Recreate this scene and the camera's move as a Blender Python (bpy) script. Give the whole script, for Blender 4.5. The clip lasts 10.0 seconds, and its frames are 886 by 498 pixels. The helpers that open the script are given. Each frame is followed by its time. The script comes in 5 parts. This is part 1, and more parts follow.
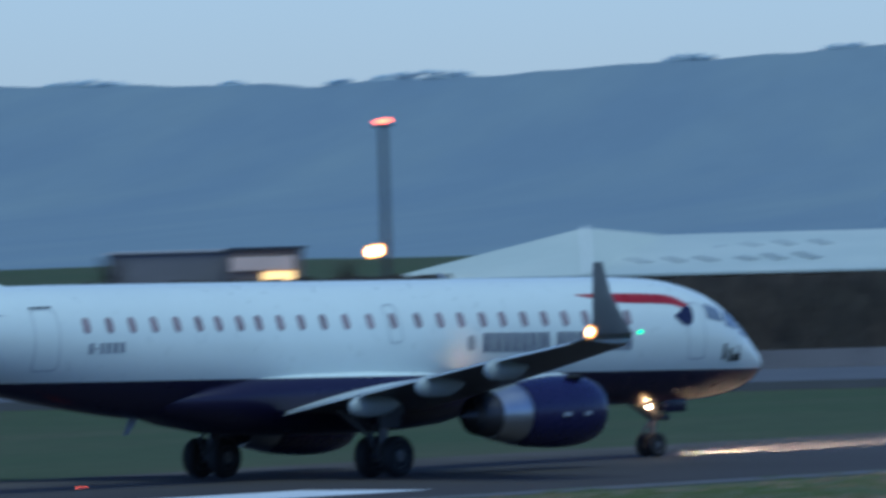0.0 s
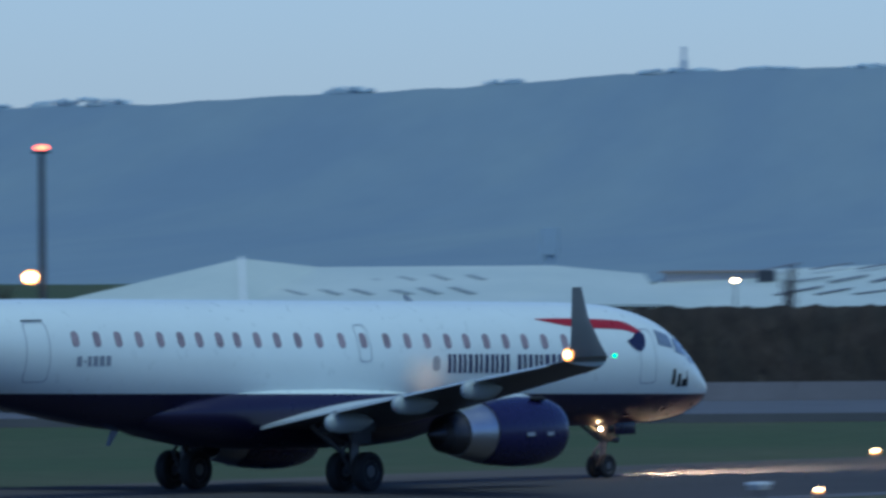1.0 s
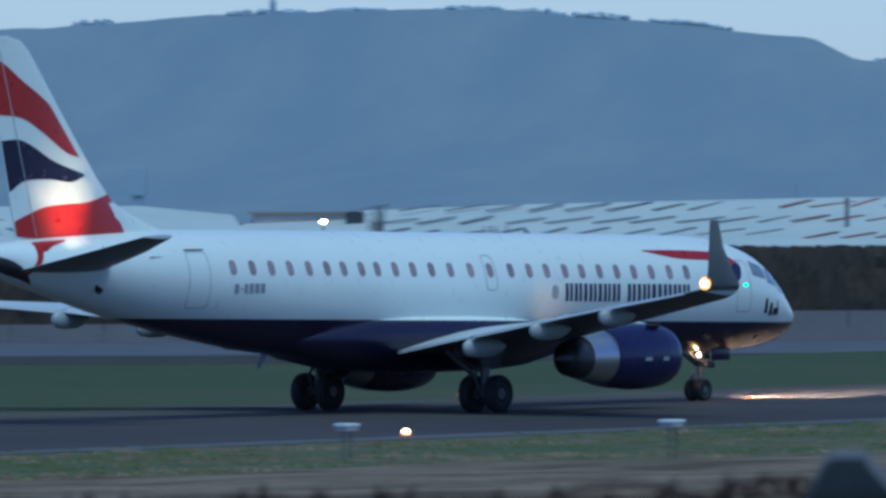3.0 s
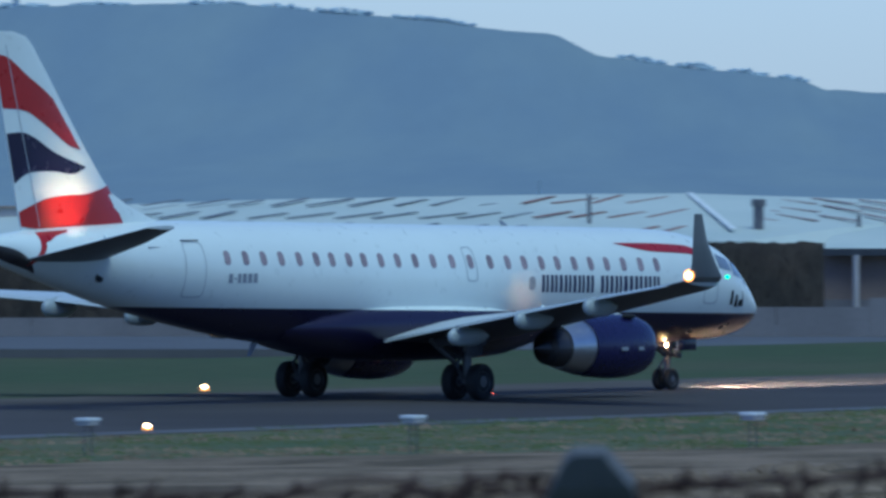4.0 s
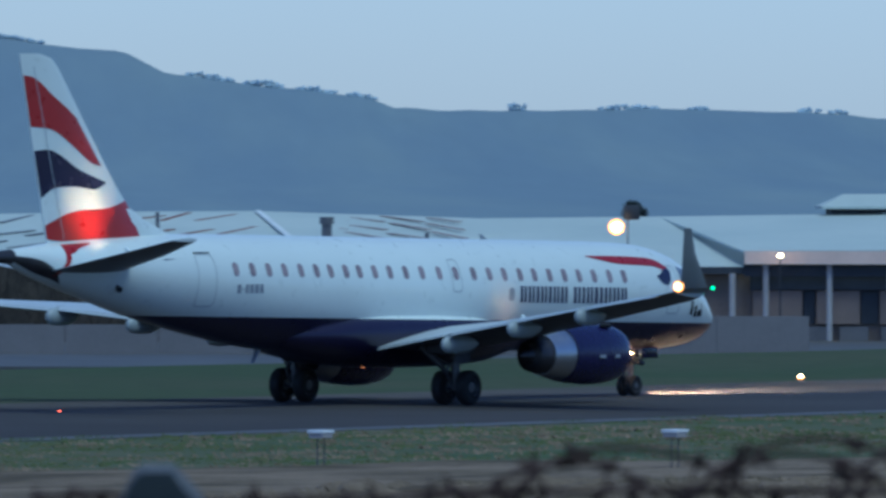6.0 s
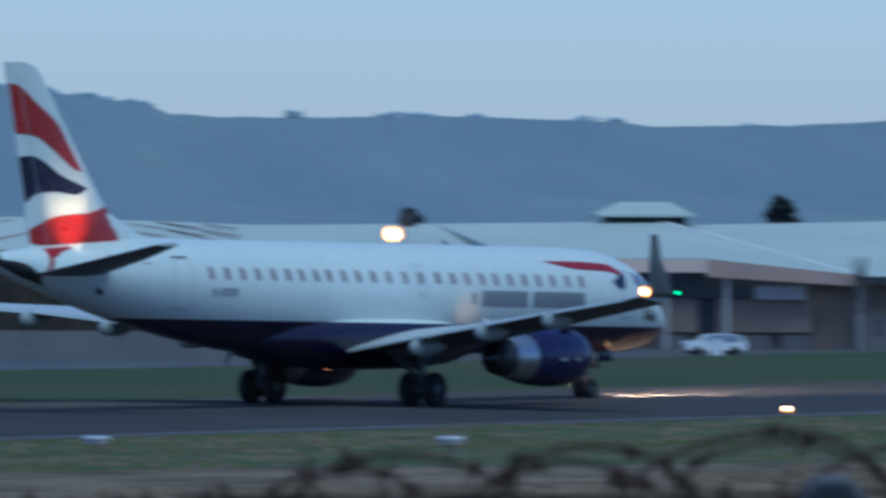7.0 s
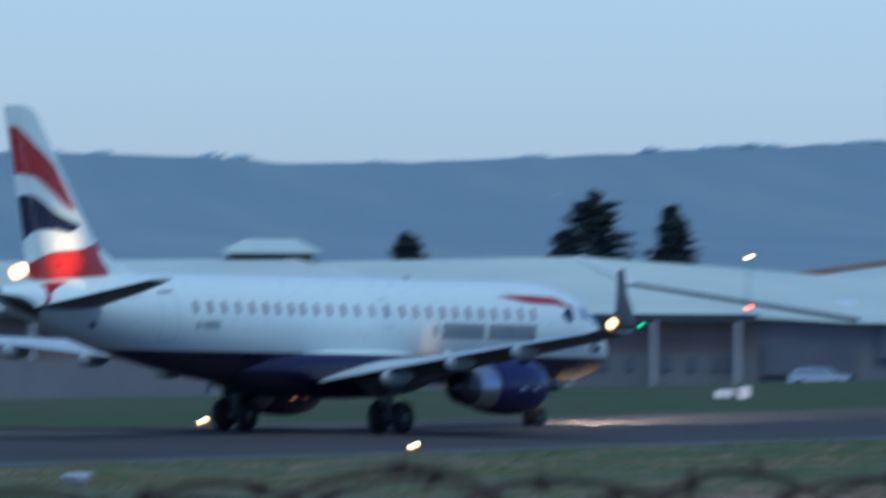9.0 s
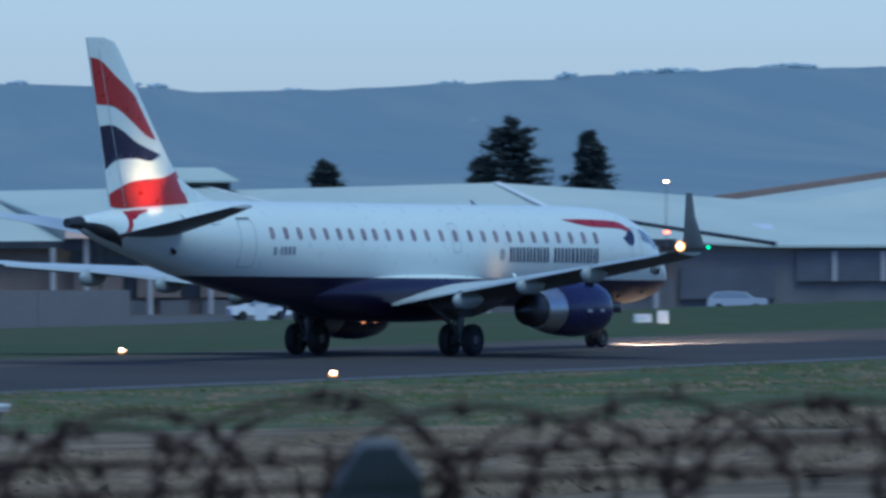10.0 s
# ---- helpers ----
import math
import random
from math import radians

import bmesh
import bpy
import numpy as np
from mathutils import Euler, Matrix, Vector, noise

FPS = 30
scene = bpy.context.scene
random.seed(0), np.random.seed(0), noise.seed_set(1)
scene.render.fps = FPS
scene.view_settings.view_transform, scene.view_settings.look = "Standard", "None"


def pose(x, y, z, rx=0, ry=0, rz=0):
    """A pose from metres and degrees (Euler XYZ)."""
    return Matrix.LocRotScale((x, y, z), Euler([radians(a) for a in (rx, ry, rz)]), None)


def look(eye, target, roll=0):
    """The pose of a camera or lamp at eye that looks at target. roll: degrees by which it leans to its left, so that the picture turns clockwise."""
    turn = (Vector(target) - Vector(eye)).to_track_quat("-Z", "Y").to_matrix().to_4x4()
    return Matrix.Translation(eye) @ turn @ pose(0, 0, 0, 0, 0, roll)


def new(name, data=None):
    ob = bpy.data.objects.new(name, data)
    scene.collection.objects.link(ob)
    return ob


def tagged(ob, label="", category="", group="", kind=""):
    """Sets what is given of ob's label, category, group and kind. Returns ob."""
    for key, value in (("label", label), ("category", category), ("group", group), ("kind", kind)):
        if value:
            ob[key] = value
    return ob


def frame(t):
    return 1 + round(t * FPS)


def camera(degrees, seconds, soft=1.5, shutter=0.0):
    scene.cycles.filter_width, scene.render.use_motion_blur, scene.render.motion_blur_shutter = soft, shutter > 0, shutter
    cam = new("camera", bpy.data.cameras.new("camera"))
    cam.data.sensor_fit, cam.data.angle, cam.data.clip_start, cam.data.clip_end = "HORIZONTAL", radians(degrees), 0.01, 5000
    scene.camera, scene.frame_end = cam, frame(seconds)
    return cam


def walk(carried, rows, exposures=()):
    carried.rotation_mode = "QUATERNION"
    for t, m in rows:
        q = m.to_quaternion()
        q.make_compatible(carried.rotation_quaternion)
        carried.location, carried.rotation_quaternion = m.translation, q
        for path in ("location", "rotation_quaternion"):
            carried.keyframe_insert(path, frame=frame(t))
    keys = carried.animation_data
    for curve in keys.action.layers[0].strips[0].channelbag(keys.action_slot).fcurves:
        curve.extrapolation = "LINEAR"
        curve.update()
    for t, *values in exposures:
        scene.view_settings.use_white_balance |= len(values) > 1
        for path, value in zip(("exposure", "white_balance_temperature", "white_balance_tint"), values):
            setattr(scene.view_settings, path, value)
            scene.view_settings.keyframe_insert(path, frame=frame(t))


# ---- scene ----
# Metres. +x is the way the airliner rolls along the runway, the camera stands on a bank at x = 0, y = 0.
EYE = (0.0, 0.0, 7.62)

# seconds, bearing from +x towards +y, tilt, lean
SIGHT = [
    (0.0, 41.665, -0.366, -1.661),
    (0.1, 41.42, -0.335, -1.62),
    (0.2, 41.378, -0.346, -1.556),
    (0.3, 41.394, -0.345, -1.43),
    (0.4, 41.327, -0.415, -1.28),
    (0.5, 41.184, -0.472, -1.127),
    (1.0, 39.963, -0.243, -0.487),
    (1.5, 39.334, -0.31, -0.053),
    (2.0, 38.746, -0.482, -0.158),
    (2.5, 38.405, -0.551, -0.322),
    (2.7, 38.24, -0.547, -0.371),
    (3.8, 36.904, -0.572, 0.112),
    (4.0, 36.653, -0.574, 0.006),
    (4.5, 36.204, -0.585, -0.053),
    (5.0, 35.641, -0.534, -0.4),
    (5.2, 35.291, -0.513, -0.214),
    (6.3, 34.329, -0.467, 0.16),
    (6.5, 34.156, -0.449, 0.25),
    (7.0, 33.41, -0.447, 0.307),
    (7.5, 32.304, -0.543, 0.139),
    (8.0, 32.594, -0.611, -0.15),
    (8.5, 32.592, -0.607, -0.082),
    (8.8, 32.136, -0.575, 0.322),
    (8.9, 31.92, -0.51, 0.34),
    (9.0, 31.562, -0.254, 0.283),
    (9.1, 31.361, -0.275, 0.0),
    (9.2, 31.3, -0.399, -0.273),
    (9.3, 31.325, -0.476, -0.25),
    (9.5, 31.478, -0.59, -0.221),
    (10.0, 31.156, -0.617, -0.221),
]
RUN = [
    (0.0, 231.68),
    (0.2, 234.45),
    (0.5, 237.81),
    (1.0, 244.12),
    (1.5, 249.94),
    (2.0, 255.9),
    (2.5, 261.47),
    (2.7, 263.8),
    (3.8, 276.35),
    (4.0, 278.49),
    (4.5, 283.8),
    (5.0, 289.31),
    (5.2, 291.44),
    (6.3, 302.67),
    (6.5, 304.73),
    (7.0, 309.96),
    (7.5, 314.88),
    (8.0, 319.99),
    (8.5, 324.81),
    (8.8, 327.94),
    (9.0, 329.83),
    (9.2, 331.81),
    (9.5, 334.56),
    (10.0, 339.25),
]


def sight(bearing, tilt, lean):
    return pose(*EYE, 90 + tilt, 0, bearing - 90) @ pose(0, 0, 0, 0, 0, lean)


cam = camera(4.381, 10.0, soft=3.0, shutter=0.65)
cam.data.dof.use_dof, cam.data.dof.focus_distance, cam.data.dof.aperture_fstop = True, 340.0, 11.0   # long lens held on the airliner
walk(cam, [(t, sight(a, b, c)) for t, a, b, c in SIGHT], exposures=[(t, e, 6000, 3) for t, e in ((0.0, 0.11), (0.5, 0.01), (1.0, -0.02), (1.5, 0.04), (2.0, 0.09), (2.6, 0.15), (4.5, 0.22), (5.2, 0.17), (6.5, 0.06), (7.0, 0.05), (8.0, 0.18), (9.0, 0.18), (9.5, 0.12), (10.0, 0.19))])

# ---- light: dusk under a thin overcast ----
world = bpy.data.worlds.new("dusk_sky")
scene.world = world
world.use_nodes = True
wn = world.node_tree
sky = wn.nodes.new("ShaderNodeTexSky")
sky.sky_type, sky.sun_disc = "NISHITA", False
sky.sun_elevation, sky.sun_rotation = radians(58), radians(250)
sky.air_density, sky.dust_density, sky.ozone_density = 1.0, 0.3, 6.0
tint = wn.nodes.new("ShaderNodeMix")
tint.data_type, tint.blend_type = "RGBA", "MULTIPLY"
tint.inputs["Factor"].default_value, tint.inputs["B"].default_value = 1.0, (0.775, 0.95, 1.415, 1)   # blue cloud veil
wn.links.new(sky.outputs[0], tint.inputs["A"])
wn.links.new(tint.outputs["Result"], wn.nodes["Background"].inputs[0])
wn.nodes["Background"].inputs[1].default_value = 0.084
sun = new("sun", bpy.data.lights.new("sun", "SUN"))
sun.data.energy, sun.data.angle, sun.data.color = 1.6, radians(45), (0.80, 1.0, 0.95)
sun.matrix_world = look((0, 0, 60), (13, 28, 0))


# ---- materials ----
def mat(name, color, rough=0.6, metal=0.0, vary=0.15, scale=1.0, bump=0.0, fine=8.0, second=None, patch=0.5, glow=0.0, spec=0.5, random_piece=0.0, coat=0.0, squash=1.0):
    """A surface with broad patches and fine grain; scale: patches to a metre."""
    m = bpy.data.materials.new(name)
    m.use_nodes = True
    n, l = m.node_tree.nodes, m.node_tree.links
    b = n["Principled BSDF"]
    b.inputs["Roughness"].default_value, b.inputs["Metallic"].default_value = rough, metal
    b.inputs["Specular IOR Level"].default_value = spec
    b.inputs["Coat Weight"].default_value = coat
    if glow:
        b.inputs["Emission Color"].default_value = (*color, 1)
        b.inputs["Emission Strength"].default_value = glow
        b.inputs["Base Color"].default_value = (*color, 1)
        return m
    tc = n.new("ShaderNodeTexCoord")
    big, small = n.new("ShaderNodeTexNoise"), n.new("ShaderNodeTexNoise")
    big.inputs["Scale"].default_value, big.inputs["Detail"].default_value = scale, 5
    small.inputs["Scale"].default_value, small.inputs["Detail"].default_value = scale * fine, 4
    place = n.new("ShaderNodeMapping")
    place.inputs["Scale"].default_value = (1, squash, 1)
    l.new(tc.outputs["Object"], place.inputs["Vector"])
    for t in (big, small):
        l.new(place.outputs["Vector"], t.inputs["Vector"])
    ramp = n.new("ShaderNodeValToRGB")
    ramp.color_ramp.elements[0].position, ramp.color_ramp.elements[1].position = patch - 0.14, patch + 0.14
    other = second or tuple(c * (1 - vary) for c in color)
    ramp.color_ramp.elements[0].color, ramp.color_ramp.elements[1].color = (*color, 1), (*other, 1)
    l.new(big.outputs["Fac"], ramp.inputs["Fac"])
    grain = n.new("ShaderNodeMapRange")
    grain.inputs["To Min"].default_value, grain.inputs["To Max"].default_value = 1 - vary, 1 + vary
    l.new(small.outputs["Fac"], grain.inputs["Value"])
    mul = n.new("ShaderNodeVectorMath")
    mul.operation = "SCALE"
    l.new(ramp.outputs["Color"], mul.inputs[0])
    last = grain.outputs["Result"]
    if random_piece:
        info, mr, m2 = n.new("ShaderNodeObjectInfo"), n.new("ShaderNodeMapRange"), n.new("ShaderNodeMath")
        mr.inputs["To Min"].default_value, mr.inputs["To Max"].default_value = 1 - random_piece, 1 + random_piece
        m2.operation = "MULTIPLY"
        l.new(info.outputs["Random"], mr.inputs["Value"])
        l.new(mr.outputs["Result"], m2.inputs[0])
        l.new(last, m2.inputs[1])
        last = m2.outputs[0]
    l.new(last, mul.inputs["Scale"])
    l.new(mul.outputs[0], b.inputs["Base Color"])
    rr = n.new("ShaderNodeMapRange")
    rr.inputs["To Min"].default_value, rr.inputs["To Max"].default_value = max(0.02, rough - 0.08), min(1, rough + 0.08)
    l.new(small.outputs["Fac"], rr.inputs["Value"])
    l.new(rr.outputs["Result"], b.inputs["Roughness"])
    if bump:
        bp = n.new("ShaderNodeBump")
        bp.inputs["Distance"].default_value = bump
        l.new(small.outputs["Fac"], bp.inputs["Height"])
        l.new(bp.outputs["Normal"], b.inputs["Normal"])
    return m


WHITE = mat("white_paint", (0.70, 0.765, 0.74), 0.30, 0, 0.025, 0.5, 0, 6)
NAVY = mat("navy_paint", (0.014, 0.012, 0.043), 0.25, 0, 0.15, 0.4, 0, 6)
COWL = mat("cowl_blue_paint", (0.0145, 0.0135, 0.062), 0.28, 0, 0.12, 0.6, 0, 6)
RED = mat("red_paint", (0.40, 0.016, 0.018), 0.3, 0, 0.10, 0.5, 0, 6)
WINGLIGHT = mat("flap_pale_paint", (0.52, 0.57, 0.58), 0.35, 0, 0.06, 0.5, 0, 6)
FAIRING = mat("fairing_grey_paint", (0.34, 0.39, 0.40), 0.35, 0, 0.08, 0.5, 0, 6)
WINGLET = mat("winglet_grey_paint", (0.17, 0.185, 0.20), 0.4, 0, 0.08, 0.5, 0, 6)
# wing grey darkened to hold the shade under wings and tailplane
WINGSHADE = mat("wing_underside_shade", (0.10, 0.10, 0.105), 0.45, 0, 0.08, 0.5, 0, 6)
DARKGREY = mat("dark_grey_paint", (0.055, 0.06, 0.075), 0.45, 0, 0.12, 0.8, 0, 20)
SILVER = mat("bare_aluminium", (0.55, 0.56, 0.58), 0.36, 1, 0.06, 1.2, 0, 6)
HOTMETAL = mat("burnt_exhaust_metal", (0.10, 0.095, 0.10), 0.45, 0.8, 0.25, 1.5, 0, 12)
RUBBER = mat("black_rubber", (0.020, 0.019, 0.020), 0.75, 0, 0.2, 3, 0.004, 10)
STRUT = mat("gear_grey_paint", (0.13, 0.132, 0.138), 0.4, 0.2, 0.2, 3, 0, 10)
CABIN = mat("cabin_window_glass", (0.35, 0.275, 0.29), 0.15, 0, 0.3, 2, 0, 6)
# grey base colour stands in for sky reflected in the glass
GLASS = mat("sky_greyed_glass", (0.20, 0.24, 0.29), 0.06, 0, 0.1, 2)
SEAM = mat("door_seam_grey", (0.26, 0.29, 0.34), 0.5, 0, 0.15, 3)
FAINTSEAM = mat("faint_door_seam", (0.40, 0.45, 0.48), 0.5, 0, 0.15, 3)
CREST = mat("grey_crest_paint", (0.36, 0.39, 0.41), 0.4, 0, 0.2, 6)
INK = mat("dark_blue_lettering", (0.035, 0.04, 0.10), 0.4, 0, 0.1, 3)
BLACK = mat("black_opening", (0.008, 0.008, 0.009), 0.8, 0, 0.1, 3)
LAMPWHITE = mat("white_lamp_glow", (1.0, 0.62, 0.34), glow=16)
LAMPWARM = mat("warm_lamp_glow", (1.0, 0.72, 0.45), glow=12)
# glow for the rings that stand in for halos round lamps
HALOAMBER = mat("amber_halo_glow", (1.0, 0.42, 0.12), glow=1.5)
LAMPGREEN = mat("green_lamp_glow", (0.02, 0.9, 0.36), glow=2.4)
LAMPRED = mat("red_lamp_glow", (1.0, 0.12, 0.06), glow=7)


# ---- mesh helpers ----
def part(name, bm, material, parent=None, label="", smooth=True):
    me = bpy.data.meshes.new(name)
    bm.normal_update()
    bm.to_mesh(me)
    bm.free()
    for m in (material if isinstance(material, (list, tuple)) else [material]):
        me.materials.append(m)
    if smooth:
        me.polygons.foreach_set("use_smooth", [True] * len(me.polygons))
        me.set_sharp_from_angle(angle=radians(38))
    ob = new(name, me)
    if parent:
        ob.parent = parent
    if label:
        ob["label"] = label
    return ob


def thing(name, m, label, category, group="", kind=""):
    ob = new(name)
    ob.matrix_basis = m
    ob.empty_display_size = 0.2
    return tagged(ob, label, category, group, kind)


def loft(bm, rings, cap=True, closed=True):
    vs = [[bm.verts.new(p) for p in r] for r in rings]
    k = len(rings[0])
    for a, b in zip(vs, vs[1:]):
        for i in range(k if closed else k - 1):
            j = (i + 1) % k
            bm.faces.new((a[i], a[j], b[j], b[i]))
    if cap and closed:
        bm.faces.new(list(reversed(vs[0])))
        bm.faces.new(vs[-1])
    bmesh.ops.recalc_face_normals(bm, faces=bm.faces[:])
    return bm


def box(bm, x0, x1, y0, y1, z0, z1, bevel=0.0, turn=None):
    m = Matrix.Translation(((x0 + x1) / 2, (y0 + y1) / 2, (z0 + z1) / 2)) @ (turn or Matrix()) @ Matrix.Diagonal((x1 - x0, y1 - y0, z1 - z0, 1))
    r = bmesh.ops.create_cube(bm, size=1, matrix=m)
    if bevel:
        es = list({e for v in r["verts"] for e in v.link_edges})
        bmesh.ops.bevel(bm, geom=es, offset=bevel, segments=2, affect="EDGES", profile=0.5)
    return bm


def lathe(bm, profile, axis="x", centre=(0, 0, 0), seg=24):
    """profile: (along, radius) pairs turned round an axis."""
    rings = []
    for a, r in profile:
        ring = []
        for i in range(seg):
            c, s = math.cos(2 * math.pi * i / seg) * r, math.sin(2 * math.pi * i / seg) * r
            p = {"x": (a, c, s), "y": (c, a, s), "z": (c, s, a)}[axis]
            ring.append(tuple(u + v for u, v in zip(p, centre)))
        rings.append(ring)
    return loft(bm, rings)


def rod(bm, a, b, r0, r1=None, seg=10):
    a, b = Vector(a), Vector(b)
    r1 = r0 if r1 is None else r1
    q = (b - a).to_track_quat("Z", "Y")
    rings = []
    for p, r in ((a, r0), (b, r1)):
        rings.append([p + q @ Vector((r * math.cos(2 * math.pi * i / seg), r * math.sin(2 * math.pi * i / seg), 0)) for i in range(seg)])
    return loft(bm, rings)


def tube(bm, pts, r, seg=6):
    """One continuous wire through the points."""
    rings = []
    for i, p in enumerate(pts):
        d = (pts[min(i + 1, len(pts) - 1)] - pts[max(i - 1, 0)]).normalized()
        u = d.cross(Vector((0.3, 0.9, 0.2))).normalized()
        v = d.cross(u)
        rings.append([p + r * (u * math.cos(2 * math.pi * k / seg) + v * math.sin(2 * math.pi * k / seg)) for k in range(seg)])
    return loft(bm, rings)


def lerp(knots, x):
    """Smooth value between knots (x, value), x rising."""
    xs = [k[0] for k in knots]
    if x <= xs[0]:
        return knots[0][1]
    if x >= xs[-1]:
        return knots[-1][1]
    i = next(j for j in range(len(xs) - 1) if xs[j] <= x <= xs[j + 1])

    def slope(j):
        if j <= 0 or j >= len(xs) - 1:
            a, b = (0, 1) if j <= 0 else (-2, -1)
            return (knots[b][1] - knots[a][1]) / (xs[b] - xs[a])
        return (knots[j + 1][1] - knots[j - 1][1]) / (xs[j + 1] - xs[j - 1])

    w = xs[i + 1] - xs[i]
    u = (x - xs[i]) / w
    h = lambda p0, m0, p1, m1: (2 * u**3 - 3 * u**2 + 1) * p0 + (u**3 - 2 * u**2 + u) * m0 + (3 * u**2 - 2 * u**3) * p1 + (u**3 - u**2) * m1
    return h(knots[i][1], slope(i) * w, knots[i + 1][1], slope(i + 1) * w)


def blob(bm, centre, rx, ry, rz, sub=1, rough=0.25, seed=0):
    r = bmesh.ops.create_icosphere(bm, subdivisions=sub, radius=1)
    for v in r["verts"]:
        k = 1 + rough * noise.noise(v.co * 1.7 + Vector((seed * 3.1, seed * 1.7, seed)))
        v.co = Vector((v.co.x * rx * k, v.co.y * ry * k, v.co.z * rz * k)) + Vector(centre)
    return bm


# ---- ground ----
RISE = [(-400, 5.9), (0, 5.9), (16, 4.7), (34, 4.0), (60, 2.5), (108, 1.1), (138, 0.62), (168, 0.1), (178, 0.0), (240, 0.0), (246, -0.2), (262, -3.5), (276, -6.0), (5200, -6.0)]


def ground_height(x, y):
    ys = [r[0] for r in RISE]
    return float(np.interp(y, ys, [r[1] for r in RISE]))


GRASS = mat("dusk_grass", (0.066, 0.098, 0.047), 0.9, 0, 0.28, 0.06, 0.03, 14, second=(0.122, 0.116, 0.070), patch=0.50, spec=0.08)
FARGRASS = mat("mown_infield_grass", (0.060, 0.083, 0.045), 0.95, 0, 0.3, 0.05, 0.03, 14, second=(0.080, 0.088, 0.054), patch=0.55, spec=0.04)
ASPHALT = mat("damp_asphalt", (0.063, 0.055, 0.053), 0.85, 0, 0.22, 0.10, 0.0, 30, spec=0.2)
SHOULDER = mat("worn_pale_concrete", (0.10, 0.097, 0.095), 0.7, 0, 0.2, 0.2, 0.002, 40)
FARSHOULDER = mat("pale_brown_paving", (0.115, 0.100, 0.092), 0.95, 0, 0.2, 0.12, 0.002, 40, second=(0.080, 0.071, 0.065), spec=0.05)
PAINT = mat("white_runway_paint", (0.72, 0.74, 0.76), 0.5, 0, 0.12, 0.8, 0, 10)


def make_ground():
    bm = bmesh.new()
    ys = [-400, -150, -40, 0, 8, 16, 25, 34, 47, 60, 84, 108, 123, 138, 153, 168, 178, 190, 205, 220, 232, 240, 243, 246, 254, 262, 269, 276, 300, 400, 600, 900, 1400, 2200, 3300, 5200]
    xs = [-3000, -1500, -700, -300] + list(range(-100, 640, 20)) + [700, 900, 1300, 2000, 3200, 5000]
    grid = []
    for y in ys:
        row = []
        for x in xs:
            z = ground_height(x, y)
            if 40 < y < 170 or 206 < y < 250:
                z += 0.10 * noise.noise(Vector((x * 0.05, y * 0.09, 0.3)))
            row.append(bm.verts.new((x, y, z)))
        grid.append(row)
    for a, b in zip(grid, grid[1:]):
        for i in range(len(xs) - 1):
            bm.faces.new((a[i], a[i + 1], b[i + 1], b[i]))
    for f in bm.faces:
        if f.calc_center_median().y > 205:
            f.material_index = 1
    tagged(part("ground", bm, [GRASS, FARGRASS]), "dark green winter grass of the airfield with browner patches", "grass", kind="structure")


def slab(name, x0, x1, y0, y1, z, material, label, category):
    bm = bmesh.new()
    box(bm, x0, x1, y0, y1, z - 0.3, z)
    return tagged(part(name, bm, material, smooth=False), label, category, kind="structure")


make_ground()
runway = slab("runway", -600, 2400, 182.4, 200.3, 0.03, ASPHALT, "damp dark asphalt runway reflecting the evening sky", "runway")
slab("runway_shoulder", -600, 2400, 180.6, 182.4, 0.026, SHOULDER, "pale worn concrete strip along the near runway edge", "pavement")
slab("runway_shoulder", -600, 2400, 200.3, 207.6, 0.026, FARSHOULDER, "pale brownish paved strip along the far runway edge", "pavement")
slab("runway_marking", 176, 208.5, 186.2, 190.4, 0.036, PAINT, "broad white painted bar on the asphalt", "marking")

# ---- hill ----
# blue distance haze is mixed into the hill's base colour
HILL = mat("hazed_moorland", (0.190, 0.252, 0.300), 0.95, 0, 0.06, 0.022, 0, 6, second=(0.222, 0.284, 0.312), patch=0.54, spec=0.1, squash=0.05)
RIDGE = [(20, 0.30), (25, 0.28), (28.9, 0.272), (29.4, 0.279), (30.2, 0.248), (31.1, 0.200), (31.8, 0.172), (32.4, 0.166), (32.55, 0.192), (33.4, 0.210), (34.1, 0.205), (34.77, 0.205), (34.86, 0.258), (35.6, 0.345),
         (35.88, 0.380), (36.1, 0.478), (36.7, 0.562), (37.3, 0.605), (37.65, 0.633), (38.5, 0.630), (39.1, 0.615), (39.6, 0.573), (40.4, 0.535), (41.3, 0.490), (42.3, 0.460), (43.0, 0.480), (43.8, 0.496), (48, 0.5), (56, 0.4)]


